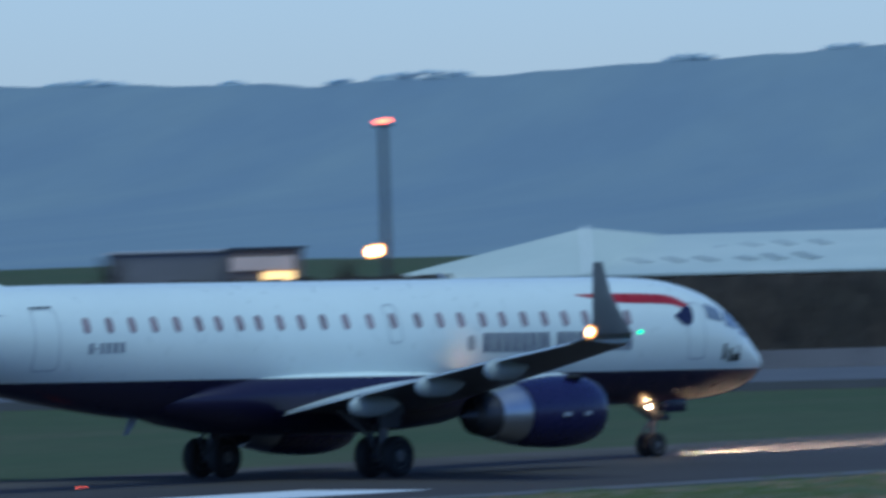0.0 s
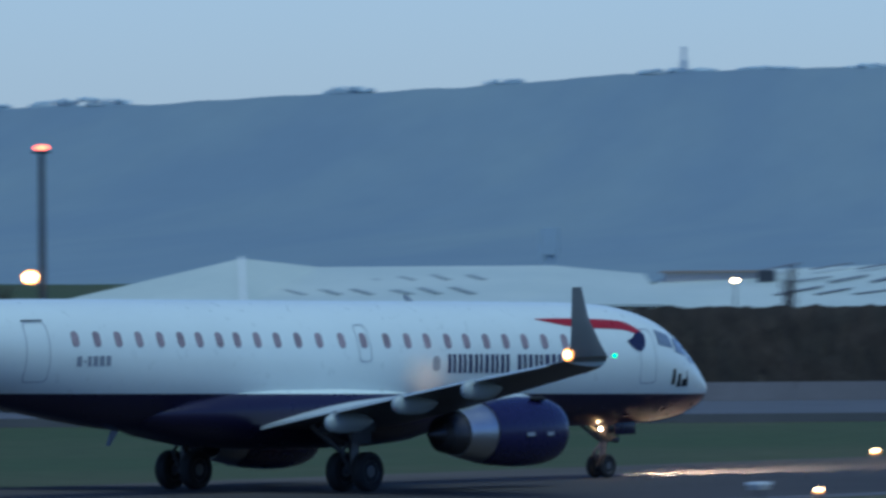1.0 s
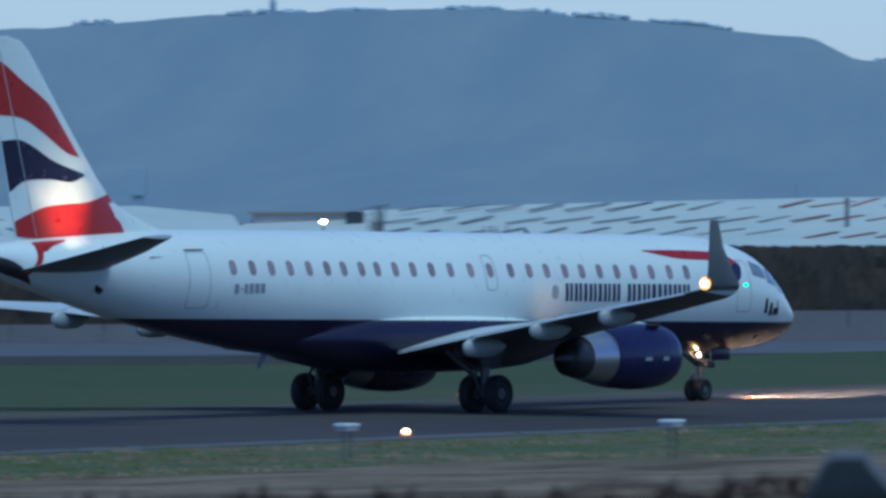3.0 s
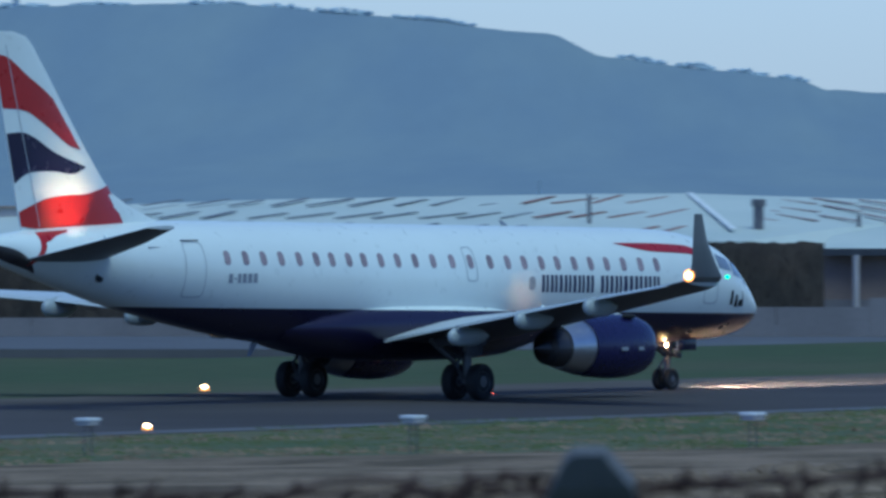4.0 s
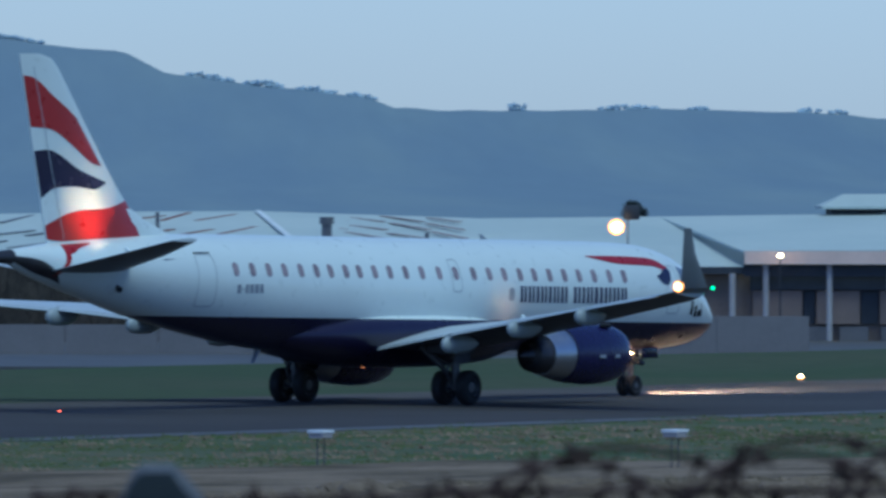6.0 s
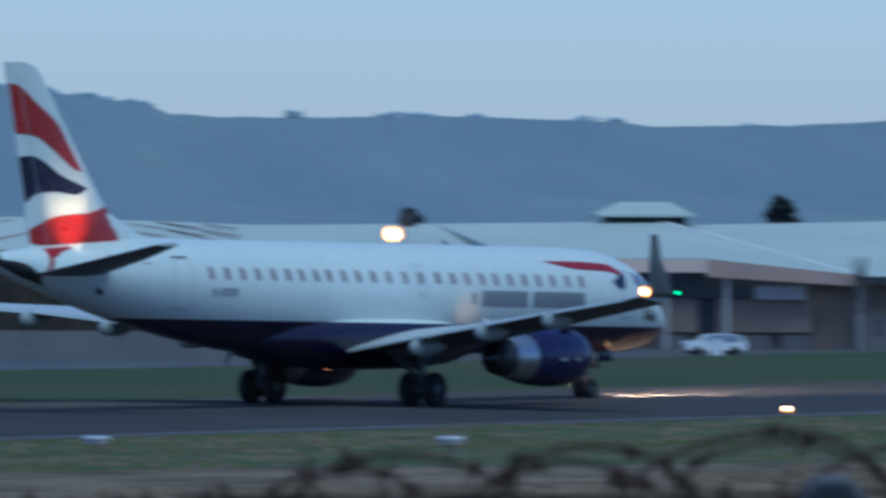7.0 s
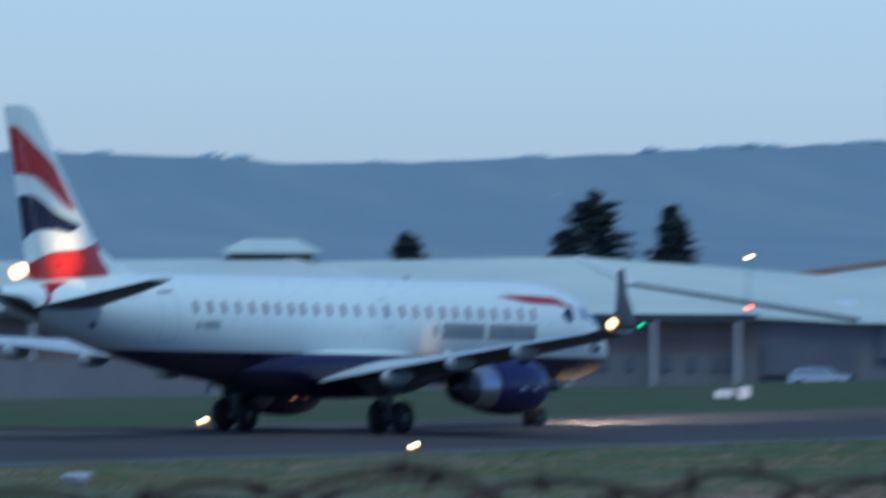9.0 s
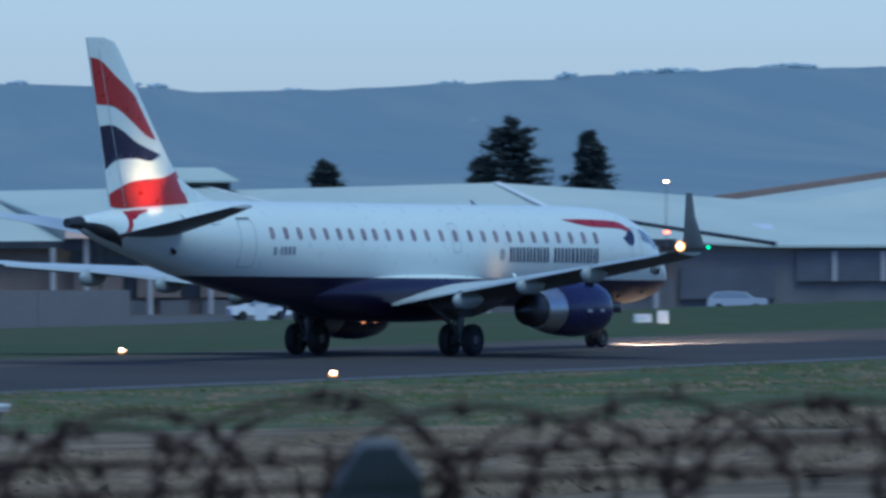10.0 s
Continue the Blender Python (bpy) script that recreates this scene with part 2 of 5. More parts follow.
def make_hill():
    bm = bmesh.new()
    bearings = np.arange(20, 56.01, 0.06)
    steps = [(1500, 0.0), (2600, 0.03), (3300, 0.12), (3600, 0.25), (3750, 0.40), (3880, 0.55), (4000, 0.70), (4090, 0.82), (4160, 0.92), (4220, 0.98), (4250, 1.0), (4400, 0.97), (4650, 0.6)]
    rings = []
    for d, k in steps:
        row = []
        for b in bearings:
            el = float(np.interp(b, [r[0] for r in RIDGE], [r[1] for r in RIDGE]))
            top = EYE[2] + 4250 * math.tan(radians(el)) + 6
            z = -6 + top * k
            if k > 0:
                z += 1.0 * noise.noise(Vector((b * 5, d * 0.01, 0))) * k + (0.5 * noise.noise(Vector((b * 1.3, d * 0.002, 2))) if 0.02 < k < 0.9 else 0)
            row.append((d * math.sin(radians(36 - b)), d * math.cos(radians(36 - b)), z - (1.0 if k == 0 else 0)))
        rings.append(row)
    loft(bm, rings, cap=False, closed=False)
    for f in bm.faces:
        if f.normal.z < 0:
            f.normal_flip()
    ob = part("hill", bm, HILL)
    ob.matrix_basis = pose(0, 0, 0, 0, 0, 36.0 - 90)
    tagged(ob, "long moorland hill behind the airfield with blue haze in its colour", "hill", kind="structure")


make_hill()


# both colours carry the distance haze of skyline trees, masts and tower
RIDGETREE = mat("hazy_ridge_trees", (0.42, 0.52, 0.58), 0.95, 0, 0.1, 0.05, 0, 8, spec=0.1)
FARHAZE = mat("far_haze_blue", (0.36, 0.46, 0.54), 0.95, 0, 0.2, 0.05, 0, 8, spec=0.1)


def ridge_trees():
    """Clumps of trees and hedges along the skyline."""
    clumps = [(43.6, 43.2, 0.035), (42.75, 42.6, 0.03), (42.22, 42.08, 0.03), (42.0, 41.5, 0.055), (40.55, 40.3, 0.04), (39.75, 39.55, 0.035), (39.0, 38.6, 0.02), (38.5, 38.2, 0.02), (37.95, 37.62, 0.03), (37.55, 37.32, 0.025), (37.28, 37.0, 0.03), (36.9, 36.5, 0.015),
              (35.8, 35.55, 0.03), (35.5, 35.3, 0.035), (35.25, 35.05, 0.03), (35.0, 34.85, 0.025), (34.2, 34.1, 0.045), (33.75, 33.45, 0.025), (33.3, 33.2, 0.02), (32.75, 32.65, 0.03), (32.6, 32.52, 0.02), (31.95, 31.85, 0.015), (31.2, 31.05, 0.02), (30.6, 30.5, 0.03), (30.3, 29.9, 0.025), (29.6, 29.3, 0.02)]
    rnd = random.Random(4)
    for a, b, el in clumps:
        bm = bmesh.new()
        n = max(3, int((a - b) / 0.028))
        for i in range(n):
            br = a + (b - a) * (i + rnd.uniform(0.2, 0.8)) / n
            base = EYE[2] + 4255 * math.tan(radians(float(np.interp(br, [r[0] for r in RIDGE], [r[1] for r in RIDGE]))))
            u = (a - br) / (a - b)
            h = 4255 * math.tan(radians(el)) * rnd.uniform(0.75, 1.05) * (0.45 + 0.55 * math.sin(math.pi * min(max(u, 0.0), 1.0)))
            for k in range(9):
                q = rnd.random() ** 1.3
                blob(bm, (4245 * math.cos(radians(br)) + rnd.uniform(-1, 1), 4245 * math.sin(radians(br)) + rnd.uniform(-1, 1), base - 0.3 + h * 0.9 * q), (1.7 - 0.8 * q) * rnd.uniform(0.6, 1.1), rnd.uniform(0.6, 1.1), rnd.uniform(0.45, 0.85), 1, 0.45, rnd.random() * 50)
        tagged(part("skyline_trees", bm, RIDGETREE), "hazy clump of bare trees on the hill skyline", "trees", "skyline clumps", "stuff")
    # transmitter mast
    b, d = radians(38.764), 4240
    mast = thing("transmitter_mast", pose(d * math.cos(b), d * math.sin(b), 0), "thin hazy transmitter mast on the hilltop", "mast")
    bm = bmesh.new()
    rod(bm, (0, 0, 48), (0, 0, 63), 0.9, 0.6, 8)
    part("pole", bm, FARHAZE, mast)
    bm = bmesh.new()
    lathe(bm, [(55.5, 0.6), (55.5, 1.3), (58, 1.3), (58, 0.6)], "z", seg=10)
    part("aerial_drum", bm, FARHAZE, mast)


ridge_trees()


def hill_houses():
    """A few lit houses far up the hill."""
    lit = mat("far_window_glow", (1.0, 0.86, 0.66), glow=2.2)
    # house walls and roofs hold the same pale blue haze tone
    plaster = mat("hazed_house_render", (0.27, 0.34, 0.39), 0.9, 0, 0.1, 0.3)
    for b, z, d in ((30.59, 10.6, 3885), (30.05, 12.6, 3900), (33.85, 4.2, 3760), (29.55, 9.2, 3850), (31.0, 9.0, 3850)):
        house = thing("hillside_house", pose(d * math.cos(radians(b)), d * math.sin(radians(b)), z - 1.6, 0, 0, b - 90), "tiny pale house with a lit window on the hillside", "house", "hillside houses")
        bm = bmesh.new()
        box(bm, -1.2, 1.2, -1.0, 1.0, -3, 1.2)
        part("wall", bm, plaster, house, smooth=False)
        bm = bmesh.new()
        loft(bm, [[(-1.3, -1.1, 1.2), (-1.3, 1.1, 1.2), (-1.3, 0, 1.8)], [(1.3, -1.1, 1.2), (1.3, 1.1, 1.2), (1.3, 0, 1.8)]])
        part("roof", bm, plaster, house, smooth=False)
        bm = bmesh.new()
        box(bm, -0.4, 0.4, -1.12, -1.0, 0.3, 0.9)
        part("lit_window", bm, lit, house, "small lit window", smooth=False)


hill_houses()


# ---- the far side: sheds, hedge, mast and trees across the field ----
FAR = pose(0, 0, 0, 0, 0, 36.0 - 90)   # x to the right, y away from the camera
ROOF = mat("weathered_pale_roof_sheet", (0.47, 0.525, 0.48), 0.6, 0, 0.08, 0.10, 0.0, 12, second=(0.53, 0.575, 0.52))
FAINT = mat("dull_rooflight", (0.26, 0.30, 0.30), 0.6, 0, 0.15, 0.4)
STREAK = mat("dark_rooflight", (0.16, 0.165, 0.17), 0.5, 0, 0.2, 0.5)
FAINTRUST = mat("faded_rusty_rooflight", (0.33, 0.235, 0.215), 0.7, 0, 0.2, 0.5)
RUST = mat("rusty_rooflight", (0.26, 0.10, 0.075), 0.7, 0, 0.25, 0.5)
WALL = mat("brown_brick_wall", (0.25, 0.185, 0.150), 0.85, 0, 0.15, 0.3, 0.01, 14)
LOWWALL = mat("grey_rendered_wall", (0.195, 0.180, 0.180), 0.85, 0, 0.15, 0.25, 0.01, 14)
# cream brightened and warmed to hold the floodlight on the fascia
WARMCREAM = mat("lamplit_cream", (0.82, 0.58, 0.48), 0.7, 0, 0.1, 0.4)
CAPPING = mat("pale_ridge_capping", (0.74, 0.76, 0.74), 0.6, 0, 0.1, 0.5)
PALEWALL = mat("pale_render", (0.44, 0.415, 0.41), 0.8, 0, 0.12, 0.4)
HEDGE = mat("bare_winter_hedge", (0.062, 0.050, 0.042), 0.95, 0, 0.3, 0.35, 0, 8, second=(0.050, 0.044, 0.038), spec=0.1)
CONIFER = mat("dark_conifer", (0.046, 0.058, 0.060), 0.95, 0, 0.25, 0.8, 0, 6, spec=0.15)
TWIG = mat("grey_bare_twigs", (0.14, 0.13, 0.13), 0.9, 0, 0.3, 0.5)
BARK = mat("dark_bark", (0.05, 0.042, 0.035), 0.9, 0, 0.3, 2)
DARKMETAL = mat("dark_steel", (0.05, 0.055, 0.065), 0.6, 0.3, 0.2, 1)
# pale car colour dulled to hold the haze in front of it
CARHAZED = mat("hazed_car_paint", (0.42, 0.44, 0.46), 0.35, 0.2, 0.05, 1)
CARWHITE = mat("white_car_paint", (0.70, 0.71, 0.72), 0.3, 0, 0.04, 1)
FLOOD = mat("floodlight_glow", (1.0, 0.68, 0.36), glow=22)
WINDOWLIT = mat("lit_window_glow", (1.0, 0.62, 0.25), glow=1.4)
# dark vents, posts and panes, lifted to grey to hold the haze
HAZEGREY = mat("haze_lifted_grey", (0.12, 0.12, 0.135), 0.4, 0, 0.2, 0.5)
BROWNPANEL = mat("brown_boarded_panel", (0.30, 0.215, 0.175), 0.8, 0, 0.15, 0.5)
BOARD = mat("brown_board", (0.28, 0.19, 0.16), 0.8, 0, 0.15, 0.4)
BASE = -6.0


def far_box(name, parent, x0, x1, y0, y1, z0, z1, material, label="", bevel=0.0):
    bm = bmesh.new()
    box(bm, x0, x1, y0, y1, z0, z1, bevel)
    return part(name, bm, material, parent, label, smooth=False)


def sheet(name, parent, corners, material, label="", thick=0.18):
    """A roof slope with thickness from its corners, outer face up."""
    bm = bmesh.new()
    top = [bm.verts.new(p) for p in corners]
    low = [bm.verts.new((p[0], p[1], p[2] - thick)) for p in corners]
    bm.faces.new(top)
    bm.faces.new(low[::-1])
    k = len(top)
    for i in range(k):
        bm.faces.new((top[i], low[i], low[(i + 1) % k], top[(i + 1) % k]))
    bmesh.ops.recalc_face_normals(bm, faces=bm.faces[:])
    return part(name, bm, material, parent, label, smooth=False)


def facets(name, parent, points, tris, material, label="", thick=0.18):
    """A roof of several flat facets on shared corners, with thickness."""
    bm = bmesh.new()
    top = [bm.verts.new(p) for p in points]
    low = [bm.verts.new((p[0], p[1], p[2] - thick)) for p in points]
    for a, b, c in tris:
        bm.faces.new((top[a], top[b], top[c]))
        bm.faces.new((low[c], low[b], low[a]))
    for e in [e for e in bm.edges if len(e.link_faces) == 1 and e.verts[0] in top]:
        i, j = top.index(e.verts[0]), top.index(e.verts[1])
        bm.faces.new((top[i], top[j], low[j], low[i]))
    bmesh.ops.recalc_face_normals(bm, faces=bm.faces[:])
    return part(name, bm, material, parent, label, smooth=False)


def ridge_cap(parent, a, b, r=0.16):
    return sheet("ridge_cap", parent, [(a[0] - r, a[1], a[2] + 0.06), (a[0] + r, a[1], a[2] + 0.06), (b[0] + r, b[1], b[2] + 0.06), (b[0] - r, b[1], b[2] + 0.06)], CAPPING, "pale ridge capping", 0.08)


def rooflights(parent, x0, x1, rows, eave, ridge, n, material, lean=1.9, length=2.2, rnd=None):
    """Slanting strips let into a slope that rises from eave (y, z) to ridge (y, z)."""
    for r in rows:
        for i in range(n):
            x = x0 + (x1 - x0) * (i + 0.5 * (r * 10 % 2) + rnd.uniform(-0.12, 0.12)) / n
            u0, u1 = r, r + rnd.uniform(0.10, 0.17)
            y0, z0 = eave[0] + (ridge[0] - eave[0]) * u0, eave[1] + (ridge[1] - eave[1]) * u0 + 0.10
            y1, z1 = eave[0] + (ridge[0] - eave[0]) * u1, eave[1] + (ridge[1] - eave[1]) * u1 + 0.10
            w = 0.42
            l = lean * rnd.uniform(0.75, 1.2)
            sheet("rooflight", parent, [(x, y0, z0), (x + w, y0, z0), (x + w + l, y1, z1), (x + l, y1, z1)], material, "", 0.06)


rnd = random.Random(11)
# shed with the peaked gable
shed = thing("industrial_shed", FAR, "pale sheet-roofed shed with a peaked hipped end", "shed", "sheds across the field")
far_box("wall", shed, -82, -41, 801, 850, BASE, 0.3, WALL)
sheet("roof_slope", shed, [(-84, 800, 0.4), (-69.3, 800, 0.4), (-70.5, 812, 3.62)], ROOF)
sheet("roof_slope", shed, [(-69.3, 800, 0.4), (-52, 800, 0.35), (-49.6, 830, 2.85), (-66.3, 828, 2.88)], ROOF)
sheet("roof_slope", shed, [(-52, 800, 0.35), (-40, 800, 0.3), (-43.0, 829, 2.2), (-49.6, 830, 2.85)], ROOF)
sheet("roof_slope", shed, [(-69.3, 800, 0.4), (-66.3, 828, 2.88), (-70.5, 812, 3.62)], ROOF)
ridge_cap(shed, (-69.3, 799.9, 0.5), (-70.5, 812, 3.7), 0.14)
sheet("roof_slope", shed, [(-84, 800, 0.4), (-70.5, 812, 3.62), (-66.3, 828, 2.88), (-84, 850, 0.4)], ROOF)
rooflights(shed, -66.5, -52, (0.25, 0.62), (800, 0.4), (830, 2.8), 6, FAINT, -1.5, rnd=rnd)

# long shed with many rooflights
shed = thing("industrial_shed", FAR, "long shed with slanting dark and rusty rooflights", "shed", "sheds across the field")
far_box("wall", shed, -41, 16, 801, 850, BASE, 0.0, WALL)
facets("roof_slope", shed, [(-44, 800, 0.0), (11.5, 800, 0.15), (8.0, 830, 3.3), (0, 830, 3.25), (-22, 830, 2.85), (-41, 830, 2.2)], ((1, 2, 3), (1, 3, 4), (0, 1, 4), (0, 4, 5)), ROOF)
sheet("roof_slope", shed, [(11.5, 800, 0.15), (19, 806, -0.4), (32, 830, 2.55), (8.0, 830, 3.3)], ROOF)
ridge_cap(shed, (8.2, 829, 3.3), (11.0, 805, 0.95), 0.22)
rooflights(shed, -34, -4, (0.25, 0.52, 0.80), (800, 0.0), (830, 3.0), 10, STREAK, 2.6, rnd=rnd)
rooflights(shed, -4, 6, (0.15, 0.5, 0.8), (800, 0.05), (830, 3.2), 4, RUST, 2.6, rnd=rnd)
rooflights(shed, 11, 25, (0.40, 0.62, 0.82), (803, 0.35), (830, 2.98), 5, FAINTRUST, -2.4, rnd=rnd)
bm = bmesh.new()
lathe(bm, [(0.8, 0.36), (2.5, 0.36), (2.5, 0.5), (3.0, 0.5)], "z", (12.8, 808, 0), 14)
part("vent_stack", bm, HAZEGREY, shed, "dark round vent stack")
for x, h in ((1.0, 3.3), (19.9, 1.9)):
    bm = bmesh.new()
    rod(bm, (x, 812, 0.6), (x, 812, h), 0.14, seg=8)
    part("roof_post", bm, HAZEGREY, shed)
hut = thing("roof_hut", FAR, "small grey plant hut on the shed roof", "hut")
far_box("body", hut, -41.2, -34.2, 822, 826, 0.8, 2.3, PALEWALL)
far_box("roof", hut, -41.5, -33.9, 821.7, 826.3, 2.3, 2.42, WALL)
far_box("dark_unit", hut, -34.4, -33.2, 818, 820, 1.2, 2.45, DARKMETAL)

# shed with the long brick wall and posts
shed = thing("industrial_shed", FAR, "low brick shed under a wide pale roof with a louvred cupola", "shed", "sheds across the field")
facets("roof_slope", shed, [(17, 800, -0.35), (41.5, 800, -0.35), (41.5, 800, 0.75), (54.2, 800, 0.85), (65.5, 800, -0.35), (53.4, 830, 3.2), (37, 830, 2.95), (20, 830, 2.75)], ((0, 1, 7), (1, 6, 7), (1, 2, 6), (2, 3, 5), (2, 5, 6), (3, 4, 5)), ROOF, "pale grey-green sheet roof")
ridge_cap(shed, (53.2, 829.5, 3.2), (65.0, 800.5, -0.25), 0.24)
far_box("gutter", shed, 17, 41.5, 799.6, 800.0, -0.85, -0.35, DARKMETAL, "dark gutter board")
for x in np.arange(19.4, 41, 7.1):
    bm = bmesh.new()
    rod(bm, (x, 799.5, BASE), (x, 799.5, -0.8), 0.22, seg=8)
    part("post", bm, PALEWALL, shed, "pale steel post")
far_box("brick_wall", shed, 17, 41.5, 801, 812, -3.9, -0.5, WALL, "brown brick wall")
far_box("plinth_wall", shed, 17, 41.5, 800.7, 812, BASE, -3.9, LOWWALL, "grey rendered lower wall")
for x in np.arange(22, 41, 1.7):
    far_box("window", shed, x, x + 0.5, 800.6, 800.9, -4.7, -4.0, HAZEGREY, "small dark window")
# porch of the same shed
far_box("fascia", shed, 41.5, 54.4, 798.5, 799.2, -0.15, 0.75, WARMCREAM, "cream fascia board with warm lamplight in its colour")
sheet("fascia_slope", shed, [(54.4, 798.5, 0.75), (64.8, 798.5, -0.25), (64.8, 798.5, -0.75), (54.4, 798.5, -0.15)], WARMCREAM, "cream sloping fascia", 0.3)
far_box("porch_back", shed, 41.5, 65, 801.2, 812, BASE, -0.3, WALL, "shaded brown back wall")
far_box("porch_dark_strip", shed, 41.5, 64.5, 799.3, 799.6, -1.0, -0.2, DARKMETAL, "dark strip under the fascia")
for x in (43.0, 47.4, 51.6, 55.8):
    bm = bmesh.new()
    rod(bm, (x, 799.2, BASE), (x, 799.2, -0.15), 0.2, seg=8)
    part("porch_post", bm, PALEWALL, shed, "pale porch post")
far_box("head_band", shed, 42.0, 57.6, 800.4, 801.0, -1.95, -1.0, DARKMETAL, "dark band of high windows")
far_box("end_panel", shed, 57.8, 61.4, 799.8, 800.6, -2.0, -0.9, PALEWALL, "pale panel in the gable end")
for x, w in ((42.2, 3.4), (46.6, 3.0), (51.0, 2.9), (55.2, 6.6)):
    far_box("panel", shed, x, x + w, 800.6, 801.05, -4.3, -2.0, BROWNPANEL, "brown boarded panel")
for x, w in ((45.7, 0.8), (49.7, 1.2), (54.0, 1.1)):
    far_box("opening", shed, x, x + w, 800.9, 801.15, -4.3, -2.0, DARKMETAL, "dark opening")
for x in np.arange(42.4, 62, 2.9):
    far_box("low_panel", shed, x, x + 2.0, 800.7, 801.1, -6.0, -4.5, LOWWALL, "grey rendered panel")
far_box("cupola", shed, 49.3, 55.0, 829.5, 836, 2.6, 3.70, DARKMETAL, "dark louvred cupola")
sheet("cupola_roof", shed, [(48.6, 828.5, 3.70), (55.5, 828.5, 3.70), (54.0, 832, 4.58), (50.4, 832, 4.58)], ROOF, "pale hipped cap")
sheet("cupola_roof", shed, [(48.6, 828.5, 3.70), (50.4, 832, 4.58), (50.4, 833.5, 4.58), (48.6, 837, 3.70)], ROOF)
sheet("cupola_roof", shed, [(55.5, 828.5, 3.70), (55.5, 837, 3.70), (54.0, 833.5, 4.58), (54.0, 832, 4.58)], ROOF)

# shed under the trees
shed = thing("industrial_shed", FAR, "broad low shed with a pale hipped roof and dark valley gutter", "shed", "sheds across the field")
facets("roof_slope", shed, [(63.5, 800, -0.35), (84, 800, -0.5), (76.4, 815, 1.5), (74.2, 830, 3.4), (55, 830, 2.95)], ((0, 1, 2), (0, 2, 3), (0, 3, 4)), ROOF)
facets("roof_slope", shed, [(76.4, 815, 1.5), (84, 800, -0.5), (90.5, 800, -0.85), (125, 800, -0.95), (125, 835, 1.2), (102, 835, 1.35), (84, 832, 2.75), (74.2, 830, 3.4)], ((0, 1, 2), (0, 2, 6), (0, 6, 7), (2, 5, 6), (2, 3, 5), (3, 4, 5)), ROOF)
ridge_cap(shed, (74.2, 829.5, 3.4), (76.7, 814.5, 1.6), 0.26)
bm = bmesh.new()
rod(bm, (76.6, 814.6, 1.55), (91, 799.8, -0.75), 0.13, seg=8)
part("valley_gutter", bm, DARKMETAL, shed, "dark valley gutter")
far_box("gutter", shed, 64.8, 84, 799.5, 800, -0.95, -0.4, DARKMETAL, "dark gutter board")
far_box("brick_wall", shed, 64.8, 84, 801, 812, -3.2, -0.6, WALL, "brown brick wall")
far_box("plinth_wall", shed, 64.8, 84, 800.7, 812, BASE, -3.2, LOWWALL, "grey rendered lower wall")
for x in np.arange(65, 84, 5.85):
    bm = bmesh.new()
    rod(bm, (x, 799.4, BASE), (x, 799.4, -0.9), 0.2, seg=8)
    part("post", bm, PALEWALL, shed, "pale steel post")
for x in np.arange(66.2, 83, 1.45) + 0.35 * np.sin(np.arange(12) * 2.1):
    far_box("window", shed, x, x + 0.5, 800.55, 800.85, -4.3, -3.35, HAZEGREY, "small dark window")
far_box("rendered_wall", shed, 84, 125, 801, 812, BASE, -0.9, LOWWALL, "grey rendered wall")
far_box("dark_doorway", shed, 84.4, 91.0, 800.6, 800.95, -4.6, -2.4, HAZEGREY, "dark open doorway")
far_box("dark_doorway", shed, 92.5, 110, 800.6, 800.95, -3.4, -1.3, HAZEGREY, "dark band of windows")
for x in (95, 98.4, 102):
    far_box("mullion", shed, x, x + 0.35, 800.4, 800.6, -3.4, -1.3, PALEWALL)
sheet("rooflight", shed, [(89.8, 812, 0.25), (92.2, 812, 0.15), (92.4, 815, 0.45), (90.0, 815, 0.55)], CARWHITE, "white rooflight", 0.05)

# far roof with a brown edge
shed = thing("far_shed", FAR, "distant shed roof with a brown edge board", "shed")
sheet("roof_slope", shed, [(95.5, 880, 2.1), (140, 880, 8.3), (140, 900, 3.2), (95.5, 900, 1.2)], ROOF)
bm = bmesh.new()
loft(bm, [[(95.5, y, 1.40), (140, y, 7.60), (140, y, 8.3), (95.5, y, 2.1)] for y in (879.2, 879.8)])
part("edge_board", bm, BOARD, shed, "brown edge board", smooth=False)
facets("roof_slope", shed, [(92, 836, 1.2), (140, 836, 1.0), (140, 879, 7.8), (95.5, 879, 1.6)], ((0, 1, 2), (0, 2, 3)), ROOF)
far_box("wall", shed, 96, 140, 881, 900, BASE, 1.2, LOWWALL)


